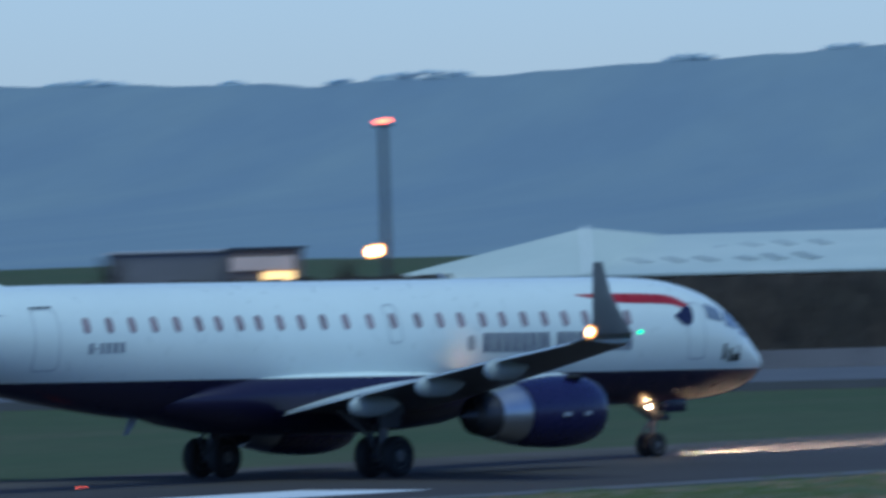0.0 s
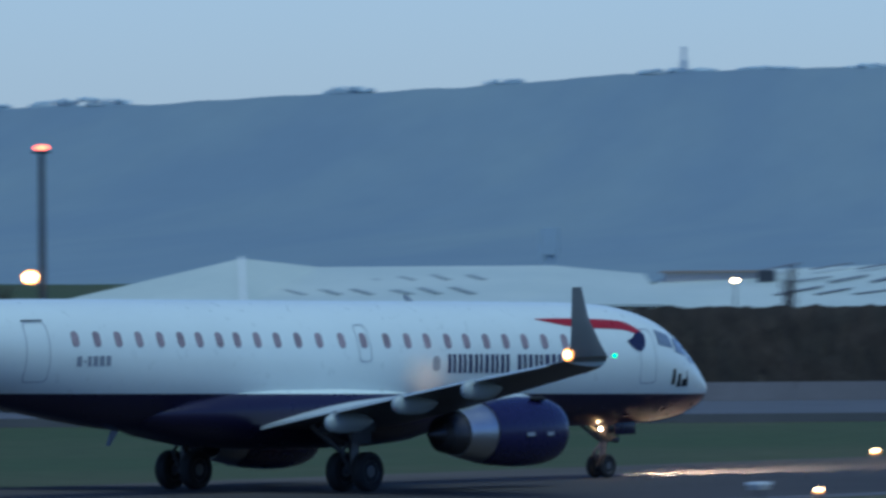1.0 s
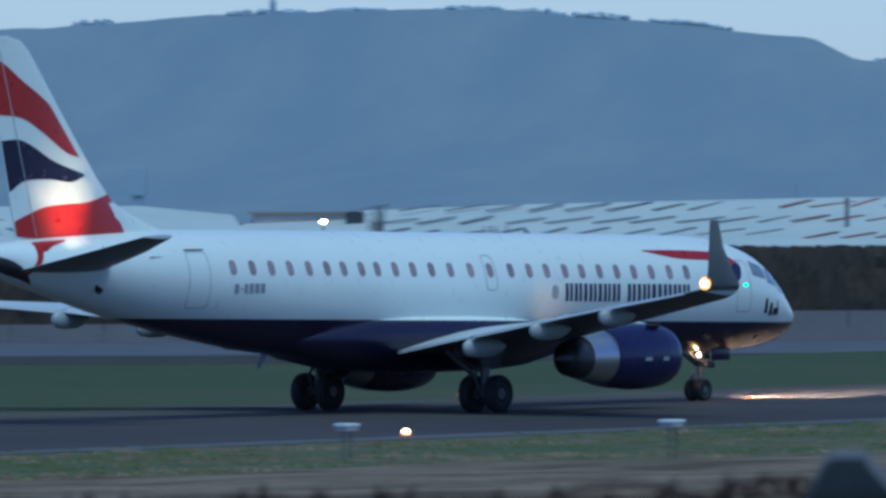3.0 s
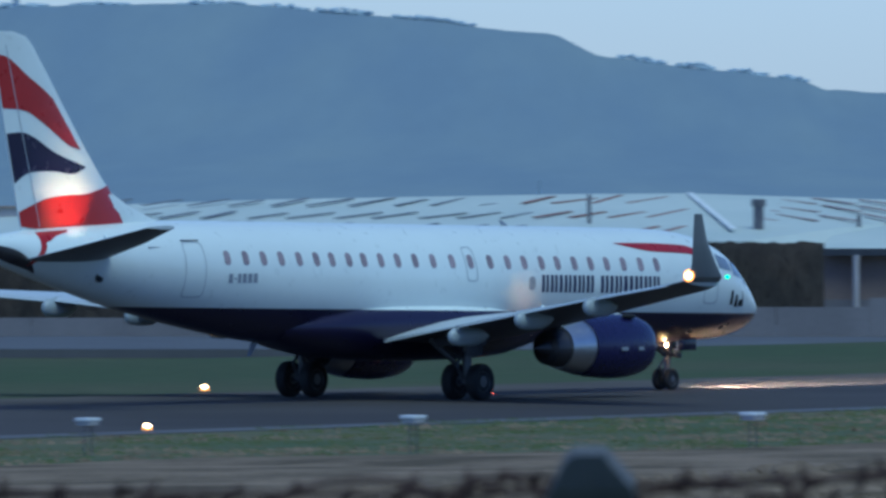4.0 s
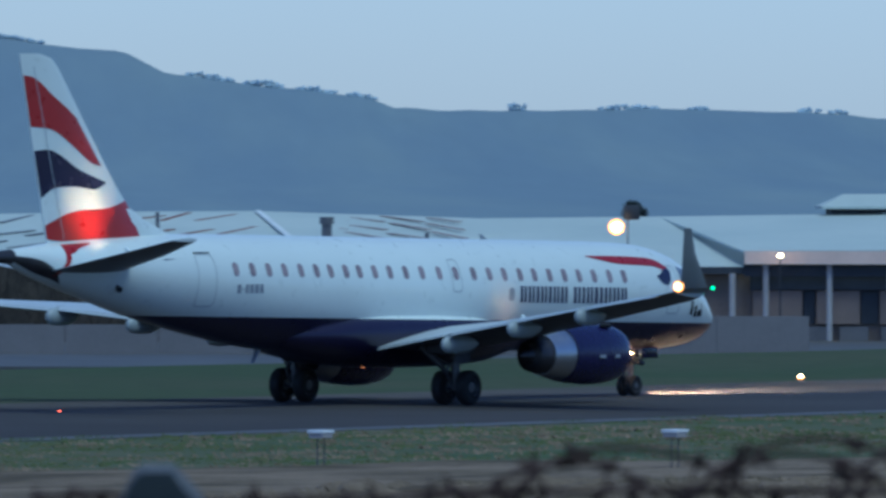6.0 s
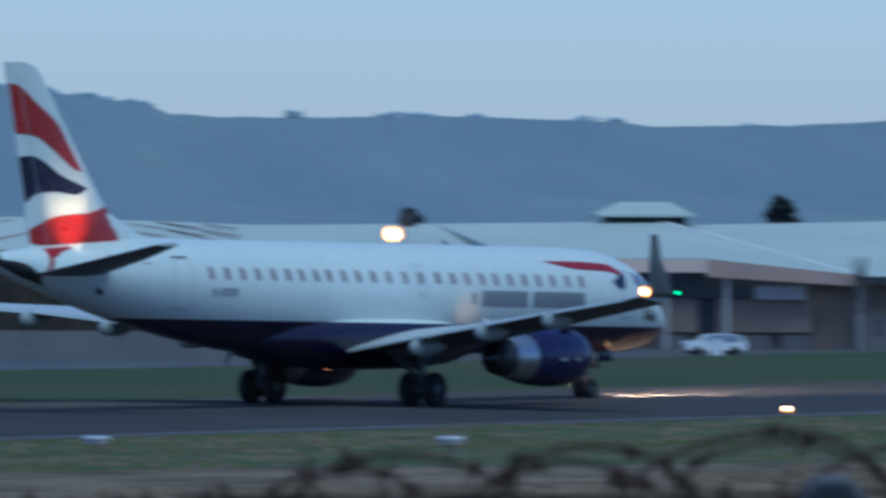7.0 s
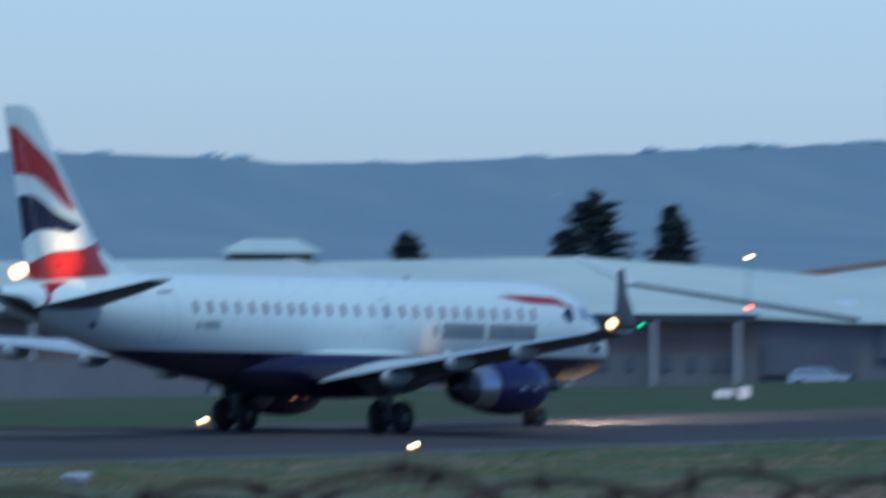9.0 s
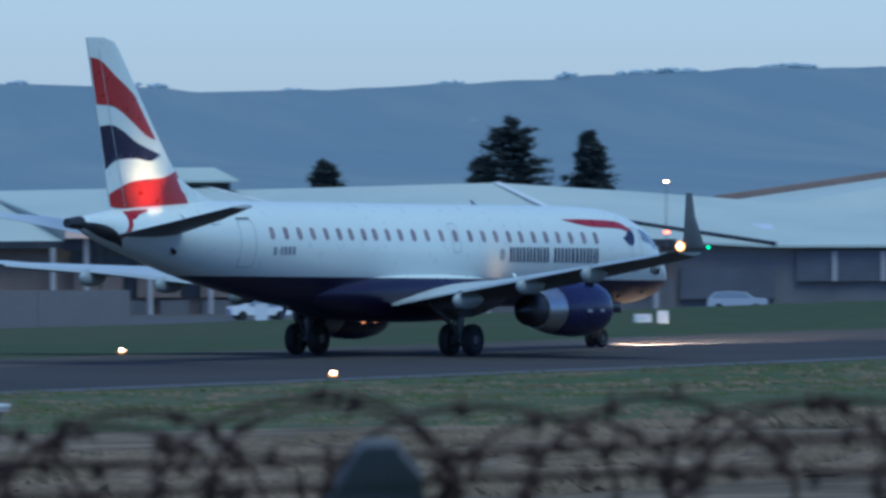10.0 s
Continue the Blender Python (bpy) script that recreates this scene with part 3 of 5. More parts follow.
# hedge in front of the long shed
def make_hedge():
    bm = bmesh.new()
    r = random.Random(5)
    rows = []
    for j in range(9):
        row = []
        for i in range(420):
            x = -125 + 142 * i / 419
            top = (0.15 if x > -78 else 0.8) + 0.25 * noise.noise(Vector((x * 0.8, 0, 3))) + 0.2 * noise.noise(Vector((x * 2.7, 0, 5)))
            u = j / 8
            row.append((x, 790 + 1.4 * u + 0.4 * noise.noise(Vector((x * 0.9, u * 6, 1))) + 0.2 * noise.noise(Vector((x * 2.3, u * 11, 8))), BASE + (top - BASE) * u))
        rows.append(row)
    loft(bm, rows, cap=False, closed=False)
    verts, faces = [], []
    for i in range(5200):
        x = r.uniform(-125, 17)
        z = r.uniform(-5.5, -0.5)
        dx, dz = r.uniform(-0.5, 0.5), r.uniform(0.5, 1.2)
        k = len(verts)
        y = 789.0 + r.uniform(0, 1.2)
        verts += [(x - 0.03, y, z), (x + 0.03, y, z), (x + dx, y - 0.3, z + dz), (x, y + 0.06, z)]
        faces += [(k, k + 1, k + 2), (k + 1, k + 3, k + 2), (k + 3, k, k + 2)]
    me = bpy.data.meshes.new("twigs")
    me.from_pydata(verts, [], faces)
    bm.from_mesh(me)
    bpy.data.meshes.remove(me)
    ob = part("hedge", bm, HEDGE)
    ob.matrix_basis = FAR
    tagged(ob, "tall dark bare winter hedge along the sheds", "hedge", kind="stuff")


make_hedge()
wall = thing("boundary_wall", FAR, "low grey boundary wall below the hedge", "wall")
for i in range(28):
    x = -125 + i * 6.0
    far_box("wall_panel", wall, x, x + 5.94, 746, 746.4, -7.0, -4.3 if x < -12 else -3.6 if x < 16 else -3.0, LOWWALL)
lane = far_box("service_road", None, -260, 200, 700, 799, -6.4, -5.45, SHOULDER)
lane.matrix_basis = FAR
tagged(lane, "pale grey service road in front of the sheds", "road", kind="structure")

# buildings beyond the mast
shop = thing("flat_building", FAR, "flat-roofed dark building with a lit yellow front", "building")
far_box("wall", shop, -94.6, -89.8, 802, 806, BASE, 2.75, WALL)
far_box("roof", shop, -94.8, -89.6, 801.8, 806.2, 2.75, 2.95, DARKMETAL)
far_box("lit_front", shop, -92.2, -90.0, 801.7, 801.95, 0.6, 1.25, WINDOWLIT, "yellow lit window band")
far_box("sign_band", shop, -94.4, -90.0, 801.75, 801.95, 1.35, 2.3, WARMCREAM, "cream board")
shop = thing("flat_building", FAR, "pale flat-roofed building beside the hedge", "building")
far_box("wall", shop, -103.5, -94.9, 806, 812, BASE, 2.7, LOWWALL)
far_box("roof", shop, -103.8, -94.7, 805.8, 812.2, 2.7, 2.85, PALEWALL)


def far_bush(x, y, z0, z1, w, material, label, seed):
    """A bare bush: trunk, and a spray of thin branches with gaps."""
    r = random.Random(seed)
    ob = thing("bush", FAR @ pose(x, y, 0), label, "bush")
    bm = bmesh.new()
    for i in range(70):
        a, q, hz = r.uniform(0, 6.28), math.sqrt(r.random()), r.random()
        p = Vector((0.15 * w * math.cos(a), 0.1 * w * math.sin(a), z0 + (z1 - z0) * hz * 0.6))
        e = Vector((w * q * math.cos(a) * (1 - 0.5 * hz * hz), w * 0.6 * q * math.sin(a), z0 + (z1 - z0) * min(1.0, hz + r.uniform(0.1, 0.35))))
        rod(bm, p, e, 0.03, 0.012, 4)
    part("branch_spray", bm, material, ob)
    bm = bmesh.new()
    rod(bm, (0, 0, BASE), (0, 0, z0 + 0.5 * (z1 - z0)), 0.03 * w + 0.03, 0.02 * w, 8)
    part("trunk", bm, BARK, ob)


far_bush(-102.6, 800, -1.0, 2.6, 2.4, HEDGE, "dark bare bush beside the flat buildings", 21)
far_bush(-86.2, 800, -1.0, 1.9, 1.5, HEDGE, "dark rounded bush below the mast", 22)
far_bush(-31.3, 796, -2.0, 3.0, 1.1, TWIG, "thin bare sapling rising above the roof edge", 23)
far_bush(-23.0, 796, -2.0, 1.6, 1.6, TWIG, "low bare bush at the roof edge", 24)
far_bush(64.8, 797, -3.0, 1.0, 1.3, TWIG, "thin bare tree against the brick wall", 25)


def conifer(x, y, z1, w, seed, layered):
    """A dark pine: trunk, limbs and a crown of many needle clumps with gaps."""
    r = random.Random(seed)
    k = y / 800
    tree = thing("conifer_tree", FAR @ pose(x * k, y, 0), "tall dark conifer with an uneven layered crown" if layered else "dark pointed conifer rising behind the roof", "tree", "conifers behind the shed")
    top = EYE[2] + (z1 - EYE[2]) * k
    bm = bmesh.new()
    rod(bm, (0, 0, BASE), (0.1, 0, top - 0.6), 0.38, 0.06, 10)
    part("trunk", bm, BARK, tree)
    bm, limbs = bmesh.new(), bmesh.new()
    needles, sprays = [], []
    z0 = 1.0
    tiers = 12
    for i in range(tiers):
        u = i / (tiers - 1)
        zz = z0 + (top - z0) * (u * 0.97)
        if layered:
            reach = w * k * (0.80 + 0.24 * math.sin(math.pi * (0.1 + 0.9 * u)) - 0.1 * math.cos(u * 9)) * math.sqrt(max(0.05, 1 - u ** 6))
        else:
            reach = w * k * (1.02 - u) ** 0.85 + 0.1
        for j in range(11 if u < 0.93 else 6):
            a = r.uniform(0, 6.28)
            q = reach * r.uniform(0.5, 1.12)
            tip = Vector((q * math.cos(a), q * math.sin(a) * 0.8, zz + r.uniform(0.0, 0.45)))
            rod(limbs, (0.05, 0, zz - 0.25), tip, 0.06, 0.02, 5)
            for i2 in range(5):
                c = Vector((0, 0, zz)).lerp(tip, r.uniform(0.2, 0.9))
                blob(bm, c + Vector((r.uniform(-0.2, 0.2), r.uniform(-0.2, 0.2), r.uniform(-0.15, 0.2))), r.uniform(0.16, 0.36), r.uniform(0.16, 0.34), r.uniform(0.10, 0.22), 1, 0.5, r.random() * 99)
            # sprays of needles that point outwards and up
            for i2 in range(110):
                c = Vector((0, 0, zz)).lerp(tip, r.uniform(0.25, 1.05)) + Vector((r.gauss(0, 0.17), r.gauss(0, 0.17), r.gauss(0.03, 0.13)))
                d = Vector((math.cos(a) + r.uniform(-0.8, 0.8), math.sin(a) + r.uniform(-0.8, 0.8), r.uniform(-0.2, 0.9))).normalized() * r.uniform(0.14, 0.30)
                w2 = d.cross(Vector((r.uniform(-1, 1), r.uniform(-1, 1), r.uniform(-1, 1)))).normalized() * 0.045
                n0 = len(needles)
                needles += [c - w2, c + w2, c + d]
                sprays.append((n0, n0 + 1, n0 + 2))
    me = bpy.data.meshes.new("needles")
    me.from_pydata(needles, [], sprays)
    bm.from_mesh(me)
    bpy.data.meshes.remove(me)
    part("limbs", limbs, BARK, tree)
    part("crown", bm, CONIFER, tree, "dense dark green needles")


conifer(72.7, 852, 7.75, 2.55, 3, True)
conifer(70.6, 856, 5.0, 1.2, 6, True)
conifer(78.0, 852, 6.85, 2.75, 4, False)
conifer(59.6, 846, 4.75, 1.15, 7, True)
conifer(33.9, 846, 3.7, 0.75, 8, True)


# ---- masts and lamps ----
def lamp_ball(bm, p, r, flat=0.7):
    return blob(bm, p, r, r, r * flat, 3, 0)


# the lamp's halo is built as a glowing ring
def lamp_halo(parent, p, r0, r1, axis="y"):
    bm = bmesh.new()
    lathe(bm, [(-0.03, r0), (-0.03, r1), (0.03, r1), (0.03, r0)], axis, p, 20)
    part("lamp_halo", bm, HALOAMBER, parent, "amber glowing ring in place of the lamp's halo")


mast = thing("lighting_mast", FAR, "dark steel mast with a red obstruction lamp and a floodlight", "mast")
bm = bmesh.new()
rod(bm, (-83.2, 799, BASE), (-83.2, 799, 11.2), 0.28, 0.20, 10)
part("pole", bm, DARKMETAL, mast)
bm = bmesh.new()
box(bm, -83.75, -82.65, 798.6, 799.4, 11.05, 11.25)
part("lamp_bracket", bm, DARKMETAL, mast)
bm = bmesh.new()
blob(bm, (-83.2, 799, 11.48), 0.5, 0.3, 0.2, 2, 0)
part("red_lamp", bm, LAMPRED, mast, "glowing red obstruction lamp")
bm = bmesh.new()
lamp_ball(bm, (-83.9, 797.5, 2.5), 0.36, 0.9)
part("floodlight", bm, FLOOD, mast, "bright floodlight")
lamp_halo(mast, (-83.9, 797.7, 2.5), 0.30, 0.50)

mast = thing("floodlight_mast", FAR, "floodlight and dark box head on a roof mast", "mast")
bm = bmesh.new()
rod(bm, (33.4, 798, BASE), (33.4, 798, 3.2), 0.07, 0.05, 8)
part("pole", bm, LOWWALL, mast)
bm = bmesh.new()
box(bm, 33.1, 34.2, 797.6, 798.4, 2.9, 3.9, 0.08)
part("head_box", bm, DARKMETAL, mast)
bm = bmesh.new()
lamp_ball(bm, (32.6, 797.4, 2.4), 0.34, 0.95)
part("floodlight", bm, FLOOD, mast, "bright warm floodlight")
lamp_halo(mast, (32.6, 797.6, 2.4), 0.30, 0.54)

for x, z, r, m, label in ((-35.1, 1.9, 0.2, FLOOD, "bright lamp on a roof post"), (43.9, 0.45, 0.2, LAMPWARM, "small lamp on a thin post")):
    post = thing("lamp_post", FAR, label, "lamp post")
    bm = bmesh.new()
    rod(bm, (x, 797.5, BASE), (x, 797.5, z), 0.07, 0.05, 6)
    part("pole", bm, DARKMETAL, post)
    bm = bmesh.new()
    lamp_ball(bm, (x, 797.3, z), r)
    part("lamp", bm, m, post)
post = thing("signal_post", FAR, "post with a white lamp above a red lamp", "lamp post")
bm = bmesh.new()
rod(bm, (83.1, 797.5, BASE), (83.1, 797.5, 3.6), 0.05, 0.03, 6)
part("pole", bm, HAZEGREY, post)
bm = bmesh.new()
blob(bm, (83.1, 797.3, 3.6), 0.15, 0.12, 0.09, 3, 0)
part("white_lamp", bm, LAMPWARM, post)
bm = bmesh.new()
lamp_ball(bm, (83.1, 797.2, 0.1), 0.18)
part("red_lamp", bm, LAMPRED, post)

tower = thing("water_tower", FAR, "hazy square tower far behind the roofs", "tower")
far_box("tank", tower, -73.0, -71.2, 1200, 1202, 1.8, 4.6, FARHAZE, "hazy grey tank")
far_box("stem", tower, -72.6, -71.6, 1200.2, 1201.5, BASE, 1.8, FARHAZE)
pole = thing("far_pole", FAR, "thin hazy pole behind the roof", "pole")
far_box("pole", pole, -3.9, -3.5, 1200, 1200.4, BASE, 2.7, FARHAZE)


def far_car(x, y, heading, label, paint):
    """A hatchback: body, cabin glass, wheels."""
    car = thing("parked_car", FAR @ pose(x, y, -5.45, 0, 0, heading), label, "car", "parked cars")
    bm = bmesh.new()
    prof = [(-2.05, 0.35), (-2.1, 0.75), (-1.95, 0.92), (-1.1, 0.98), (-0.55, 1.38), (0.7, 1.45), (1.6, 1.36), (2.0, 0.95), (2.08, 0.6), (2.0, 0.32)]
    loft(bm, [[(px, s * (0.84 if pz < 1.0 else 0.68), pz) for px, pz in prof] for s in (-1, 1)])
    part("body", bm, paint, car)
    for s in (-1, 1):
        bm = bmesh.new()
        loft(bm, [[(px, s * q, pz) for px, pz, q in ((-0.95, 1.0, 0.82), (-0.5, 1.33, 0.71), (0.68, 1.39, 0.70), (1.55, 1.3, 0.72), (1.7, 1.0, 0.82))], [(px, s * (q + 0.03), pz) for px, pz, q in ((-0.95, 1.0, 0.82), (-0.5, 1.33, 0.71), (0.68, 1.39, 0.70), (1.55, 1.3, 0.72), (1.7, 1.0, 0.82))]])
        part("side_glass", bm, GLASS, car, smooth=False)
        for px in (-1.3, 1.25):
            bm = bmesh.new()
            lathe(bm, [(s * 0.7, 0.1), (s * 0.7, 0.31), (s * 0.88, 0.31), (s * 0.88, 0.1)], "y", (px, 0, 0.31), 16)
            part("wheel", bm, RUBBER, car)


far_car(53.3, 775, 8, "white hatchback parked in front of the porch", CARWHITE)
far_car(88.0, 797, 170, "pale car parked beside the doorway, dulled by haze in its colour", CARHAZED)

for x, z0, z1, w in ((51.3, -5.6, -3.9, 0.8),):
    board = thing("notice_board", FAR, "small white notice board on posts", "sign", "notice boards")
    far_box("panel", board, x - w / 2, x + w / 2, 744, 744.1, z0 + 0.15, z1, CARWHITE)
    far_box("post", board, x - w / 2 + 0.05, x - w / 2 + 0.13, 744.1, 744.2, -6.2, z1, DARKMETAL)
    far_box("post", board, x + w / 2 - 0.13, x + w / 2 - 0.05, 744.1, 744.2, -6.2, z1, DARKMETAL)

for x, y, w, h in ((382.6, 222.4, 0.66, 0.32), (381.2, 220.7, 0.42, 0.48)):
    marker = thing("field_marker", pose(x, y, ground_height(x, y) - 0.1, 0, 0, 30.2 - 90), "small pale marker board standing in the grass", "sign", "field markers")
    bm = bmesh.new()
    box(bm, -w / 2, w / 2, -0.03, 0.03, 0.12, 0.12 + h, 0.012)
    part("panel", bm, CARWHITE, marker, smooth=False)
    for sx in (-0.4, 0.4):
        bm = bmesh.new()
        rod(bm, (sx * w, 0, -0.1), (sx * w, 0, 0.14), 0.02, seg=6)
        part("leg", bm, DARKMETAL, marker)

# ---- runway lamps ----
def edge_lamp(x, y, z=0.0):
    lamp = thing("runway_edge_lamp", pose(x, y, z), "small glowing runway edge lamp on a short stem", "runway lamp", "runway edge lamps")
    bm = bmesh.new()
    lathe(bm, [(0, 0.15), (0.03, 0.15), (0.05, 0.04), (0.12, 0.04), (0.13, 0.09), (0.16, 0.09)], "z", seg=12)
    part("stem", bm, DARKGREY, lamp)
    bm = bmesh.new()
    blob(bm, (0, 0, 0.2), 0.075, 0.075, 0.07, 3, 0)
    part("glass_dome", bm, LAMPWHITE, lamp, "warm glowing glass dome")
    # ring put in for the lamp's amber reflection on the ground
    bm = bmesh.new()
    lathe(bm, [(0.10, 0.05), (0.11, 0.10), (0.16, 0.11), (0.17, 0.06)], "z", seg=14)
    part("ground_glow", bm, HALOAMBER, lamp, "amber ring in place of lamplight on the ground")


for x, y in ((235.5, 185.0), (300.5, 185.8), (170.5, 184.6), (365.5, 186.0)):
    edge_lamp(x * 0.978 + 0.3, y * 0.978, 0.0)
for x, y in ((266.8, 207.2), (321.7, 206.9), (378.0, 206.8)):
    edge_lamp(x, y, 0.0)
for x in (210.4, 270.6, 330.4, 390.2):
    lamp = thing("inset_lamp", pose(x, 199.6, 0.03), "small red lamp set flush in the runway", "runway lamp", "inset runway lamps")
    bm = bmesh.new()
    lathe(bm, [(-0.02, 0.12), (0.012, 0.12), (0.02, 0.08)], "z", seg=12)
    part("ring", bm, DARKGREY, lamp)
    bm = bmesh.new()
    blob(bm, (0, 0, 0.02), 0.045, 0.045, 0.03, 1, 0)
    part("lens", bm, LAMPRED, lamp)

# approach slope indicator boxes on legs beside the runway
for x, y, top in ((210, 166.5, 1.0), (210, 157.1, 1.2), (210, 147.7, 1.4), (210, 138.3, 1.56)):
    g = ground_height(x, y)
    unit = thing("slope_indicator", pose(x, y, g - 0.05, 0, 0, -90), "white-topped slope indicator box on thin legs", "slope indicator", "slope indicator units")
    h = top - g + 0.05
    bm = bmesh.new()
    box(bm, -0.19, 0.19, -0.20, 0.20, h - 0.15, h - 0.05, 0.02)
    part("housing", bm, PALEWALL, unit, "grey metal housing")
    bm = bmesh.new()
    box(bm, -0.21, 0.21, -0.235, 0.235, h - 0.05, h + 0.03, 0.015)
    part("lid", bm, CARWHITE, unit, "white lid")
    for sy in (-0.13, 0.13):
        bm = bmesh.new()
        rod(bm, (0, sy, -0.1), (0, sy, h - 0.15), 0.016, seg=8)
        part("leg", bm, DARKGREY, unit, "thin dark leg")

# ---- near fence: cranked concrete posts, barbed strands and a wire coil ----
FENCE = pose(0, 0, 0, 0, 0, 33.6 - 90)   # x to the right, y away
FY = 36.0
WIRE = mat("rusted_wire", (0.075, 0.045, 0.038), 0.85, 0.1, 0.4, 6, spec=0.2)
CONCRETE = mat("damp_concrete_post", (0.125, 0.125, 0.130), 0.85, 0, 0.2, 4, 0.003, 10)


def fence_x(bearing):
    return FY * math.tan(radians(33.6 - bearing))


def fence_post(x):
    # the fence follows the falling bank
    post = thing("fence_post", FENCE @ pose(x, FY, min(0.0, 0.1 * (x + 1.5))), "damp grey concrete fence post with a cranked top", "fence post", "fence posts")
    bm = bmesh.new()
    w = 0.075
    loft(bm, [[(c - w, -w, z), (c + w, -w, z), (c + w, w, z), (c - w, w, z)] for c, z in ((0.0, 3.70), (0.0, 6.30))])
    part("shaft", bm, CONCRETE, post, smooth=False)
    bm = bmesh.new()
    loft(bm, [[(x0, -0.10 - d, z), (x1, -0.10 - d, z), (x1, 0.10 - d, z + e), (x0, 0.10 - d, z + e)] for x0, x1, d, z, e in ((-0.30, 0.11, 0.0, 6.24, 0.0), (-0.17, 0.115, 0.12, 6.47, 0.02), (-0.14, 0.11, 0.18, 6.52, 0.03), (-0.10, 0.04, 0.24, 6.60, 0.03), (-0.07, 0.025, 0.26, 6.63, 0.02))])
    part("cranked_arm", bm, CONCRETE, post, smooth=False)


for k in range(-3, 4):
    fence_post(fence_x(31.45) - 2.78 * k)


def barb_mesh(seed):
    r = random.Random(seed)
    bm = bmesh.new()
    bmesh.ops.create_icosphere(bm, subdivisions=1, radius=0.020)
    for i in range(4):
        d = Vector((r.uniform(-1, 1), r.uniform(-1, 1), r.uniform(-1, 1))).normalized()
        rod(bm, (0, 0, 0), d * 0.055, 0.014, 0.005, 4)
    me = bpy.data.meshes.new("barb")
    bm.to_mesh(me)
    bm.free()
    me.materials.append(WIRE)
    return me


BARBS = [barb_mesh(k) for k in range(5)]


def put_barb(p, parent, r):
    ob = new("barb", BARBS[r.randrange(5)])
    ob.parent = parent
    ob.matrix_basis = Matrix.Translation(p) @ pose(0, 0, 0, r.uniform(0, 360), r.uniform(0, 360), 0)


def strand(z, sag, x0, x1, seed, thick=0.010):
    r = random.Random(seed)
    ob = thing("barbed_strand", FENCE, "rusty barbed wire strand stretched between posts", "barbed wire", "barbed strands")
    n = 110
    pts = []
    for i in range(n + 1):
        x = x0 + (x1 - x0) * i / n
        pts.append(Vector((x, FY - 0.12 + 0.02 * math.sin(x * 3), z + 0.025 * (x - 0.5) + sag * (math.cos(x * 2.26 + seed) - 1) + 0.01 * noise.noise(Vector((x * 2, seed, 0))))))
    part("wire", tube(bmesh.new(), pts, thick), WIRE, ob)
    x = 0
    while x < n:
        put_barb(pts[int(x)], ob, r)
        x += r.uniform(1.3, 2.0)


strand(6.585, 0.012, -5.6, 4.2, 1)
strand(6.495, 0.012, -5.6, 4.2, 2)


COIL_TOP = [(-5.6, 6.48), (-2.4, 6.50), (-1.85, 6.565), (-1.0, 6.51), (-0.4, 6.60), (-0.1, 6.69), (0.5, 6.72), (1.04, 6.785), (1.5, 6.735), (1.92, 6.73), (2.5, 6.78), (4.4, 6.79)]


def coil(x0, x1, pitch, lean, radius, thick, shift, seed):
    """Stretched coil whose loops lean over one another, higher at one end."""
    r = random.Random(seed)
    ob = thing("razor_wire_coil", FENCE, "rusty coil of barbed wire along the fence top", "barbed wire", "wire coils")
    turns = int((x1 - x0) / pitch)
    pts = []
    for i in range(turns * 30 + 1):
        a = 2 * math.pi * i / 30
        x = x0 + pitch * i / 30
        rr = radius * (1 + 0.30 * noise.noise(Vector((x * 1.7, seed, 1))))
        wob = Vector((0.05 * noise.noise(Vector((x * 5, 4, seed))), 0, 0.02 * noise.noise(Vector((x * 9, seed, 7)))))
        pts.append(wob + Vector((x + lean * math.sin(a) * (1 + 0.3 * noise.noise(Vector((x * 1.1, seed, 3)))), FY + rr * math.sin(a) * 0.8, lerp(COIL_TOP, x) + shift - radius + rr * math.cos(a))))
    part("wire", tube(bmesh.new(), pts, thick), WIRE, ob)
    i = 0
    while i < len(pts):
        put_barb(pts[int(i)], ob, r)
        i += r.choice((1.5, 2.5, 4.5, 5.5))


coil(-5.50, 4.4, 0.55, 0.29, 0.24, 0.0095, 0.0, 3)
coil(-1.65, 4.4, 0.71, 0.16, 0.15, 0.008, -0.03, 9)

# bleached rough grass on the near bank
DRY = mat("bleached_rough_grass", (0.225, 0.165, 0.120), 0.95, 0, 0.5, 0.30, 0.05, 12, second=(0.105, 0.08, 0.055), patch=0.52, spec=0.05)


def rough_strip():
    bm = bmesh.new()
    rows = []
    for j, y in enumerate((84, 100, 112, 120, 126, 131, 135)):
        row = []
        for i in range(140):
            x = 40 + i * 2.6
            e = y + (9 * noise.noise(Vector((x * 0.04, 3, 1))) + 3 * noise.noise(Vector((x * 0.2, 8, 1)))) * (j / 6) + min(max((221 - x) * 1.5, 0.0), 30.0) * (j / 6)
            row.append((x, e, ground_height(x, e) + (0.14 + 0.25 * abs(noise.noise(Vector((x * 0.13, e * 0.1, 6)))) if j < 6 else -0.12)))
        rows.append(row)
    loft(bm, rows, cap=False, closed=False)
    for f in bm.faces:
        if f.normal.z < 0:
            f.normal_flip()
    tagged(part("rough_grass", bm, DRY), "bleached rough grass strip on the near bank", "grass", kind="stuff")


rough_strip()


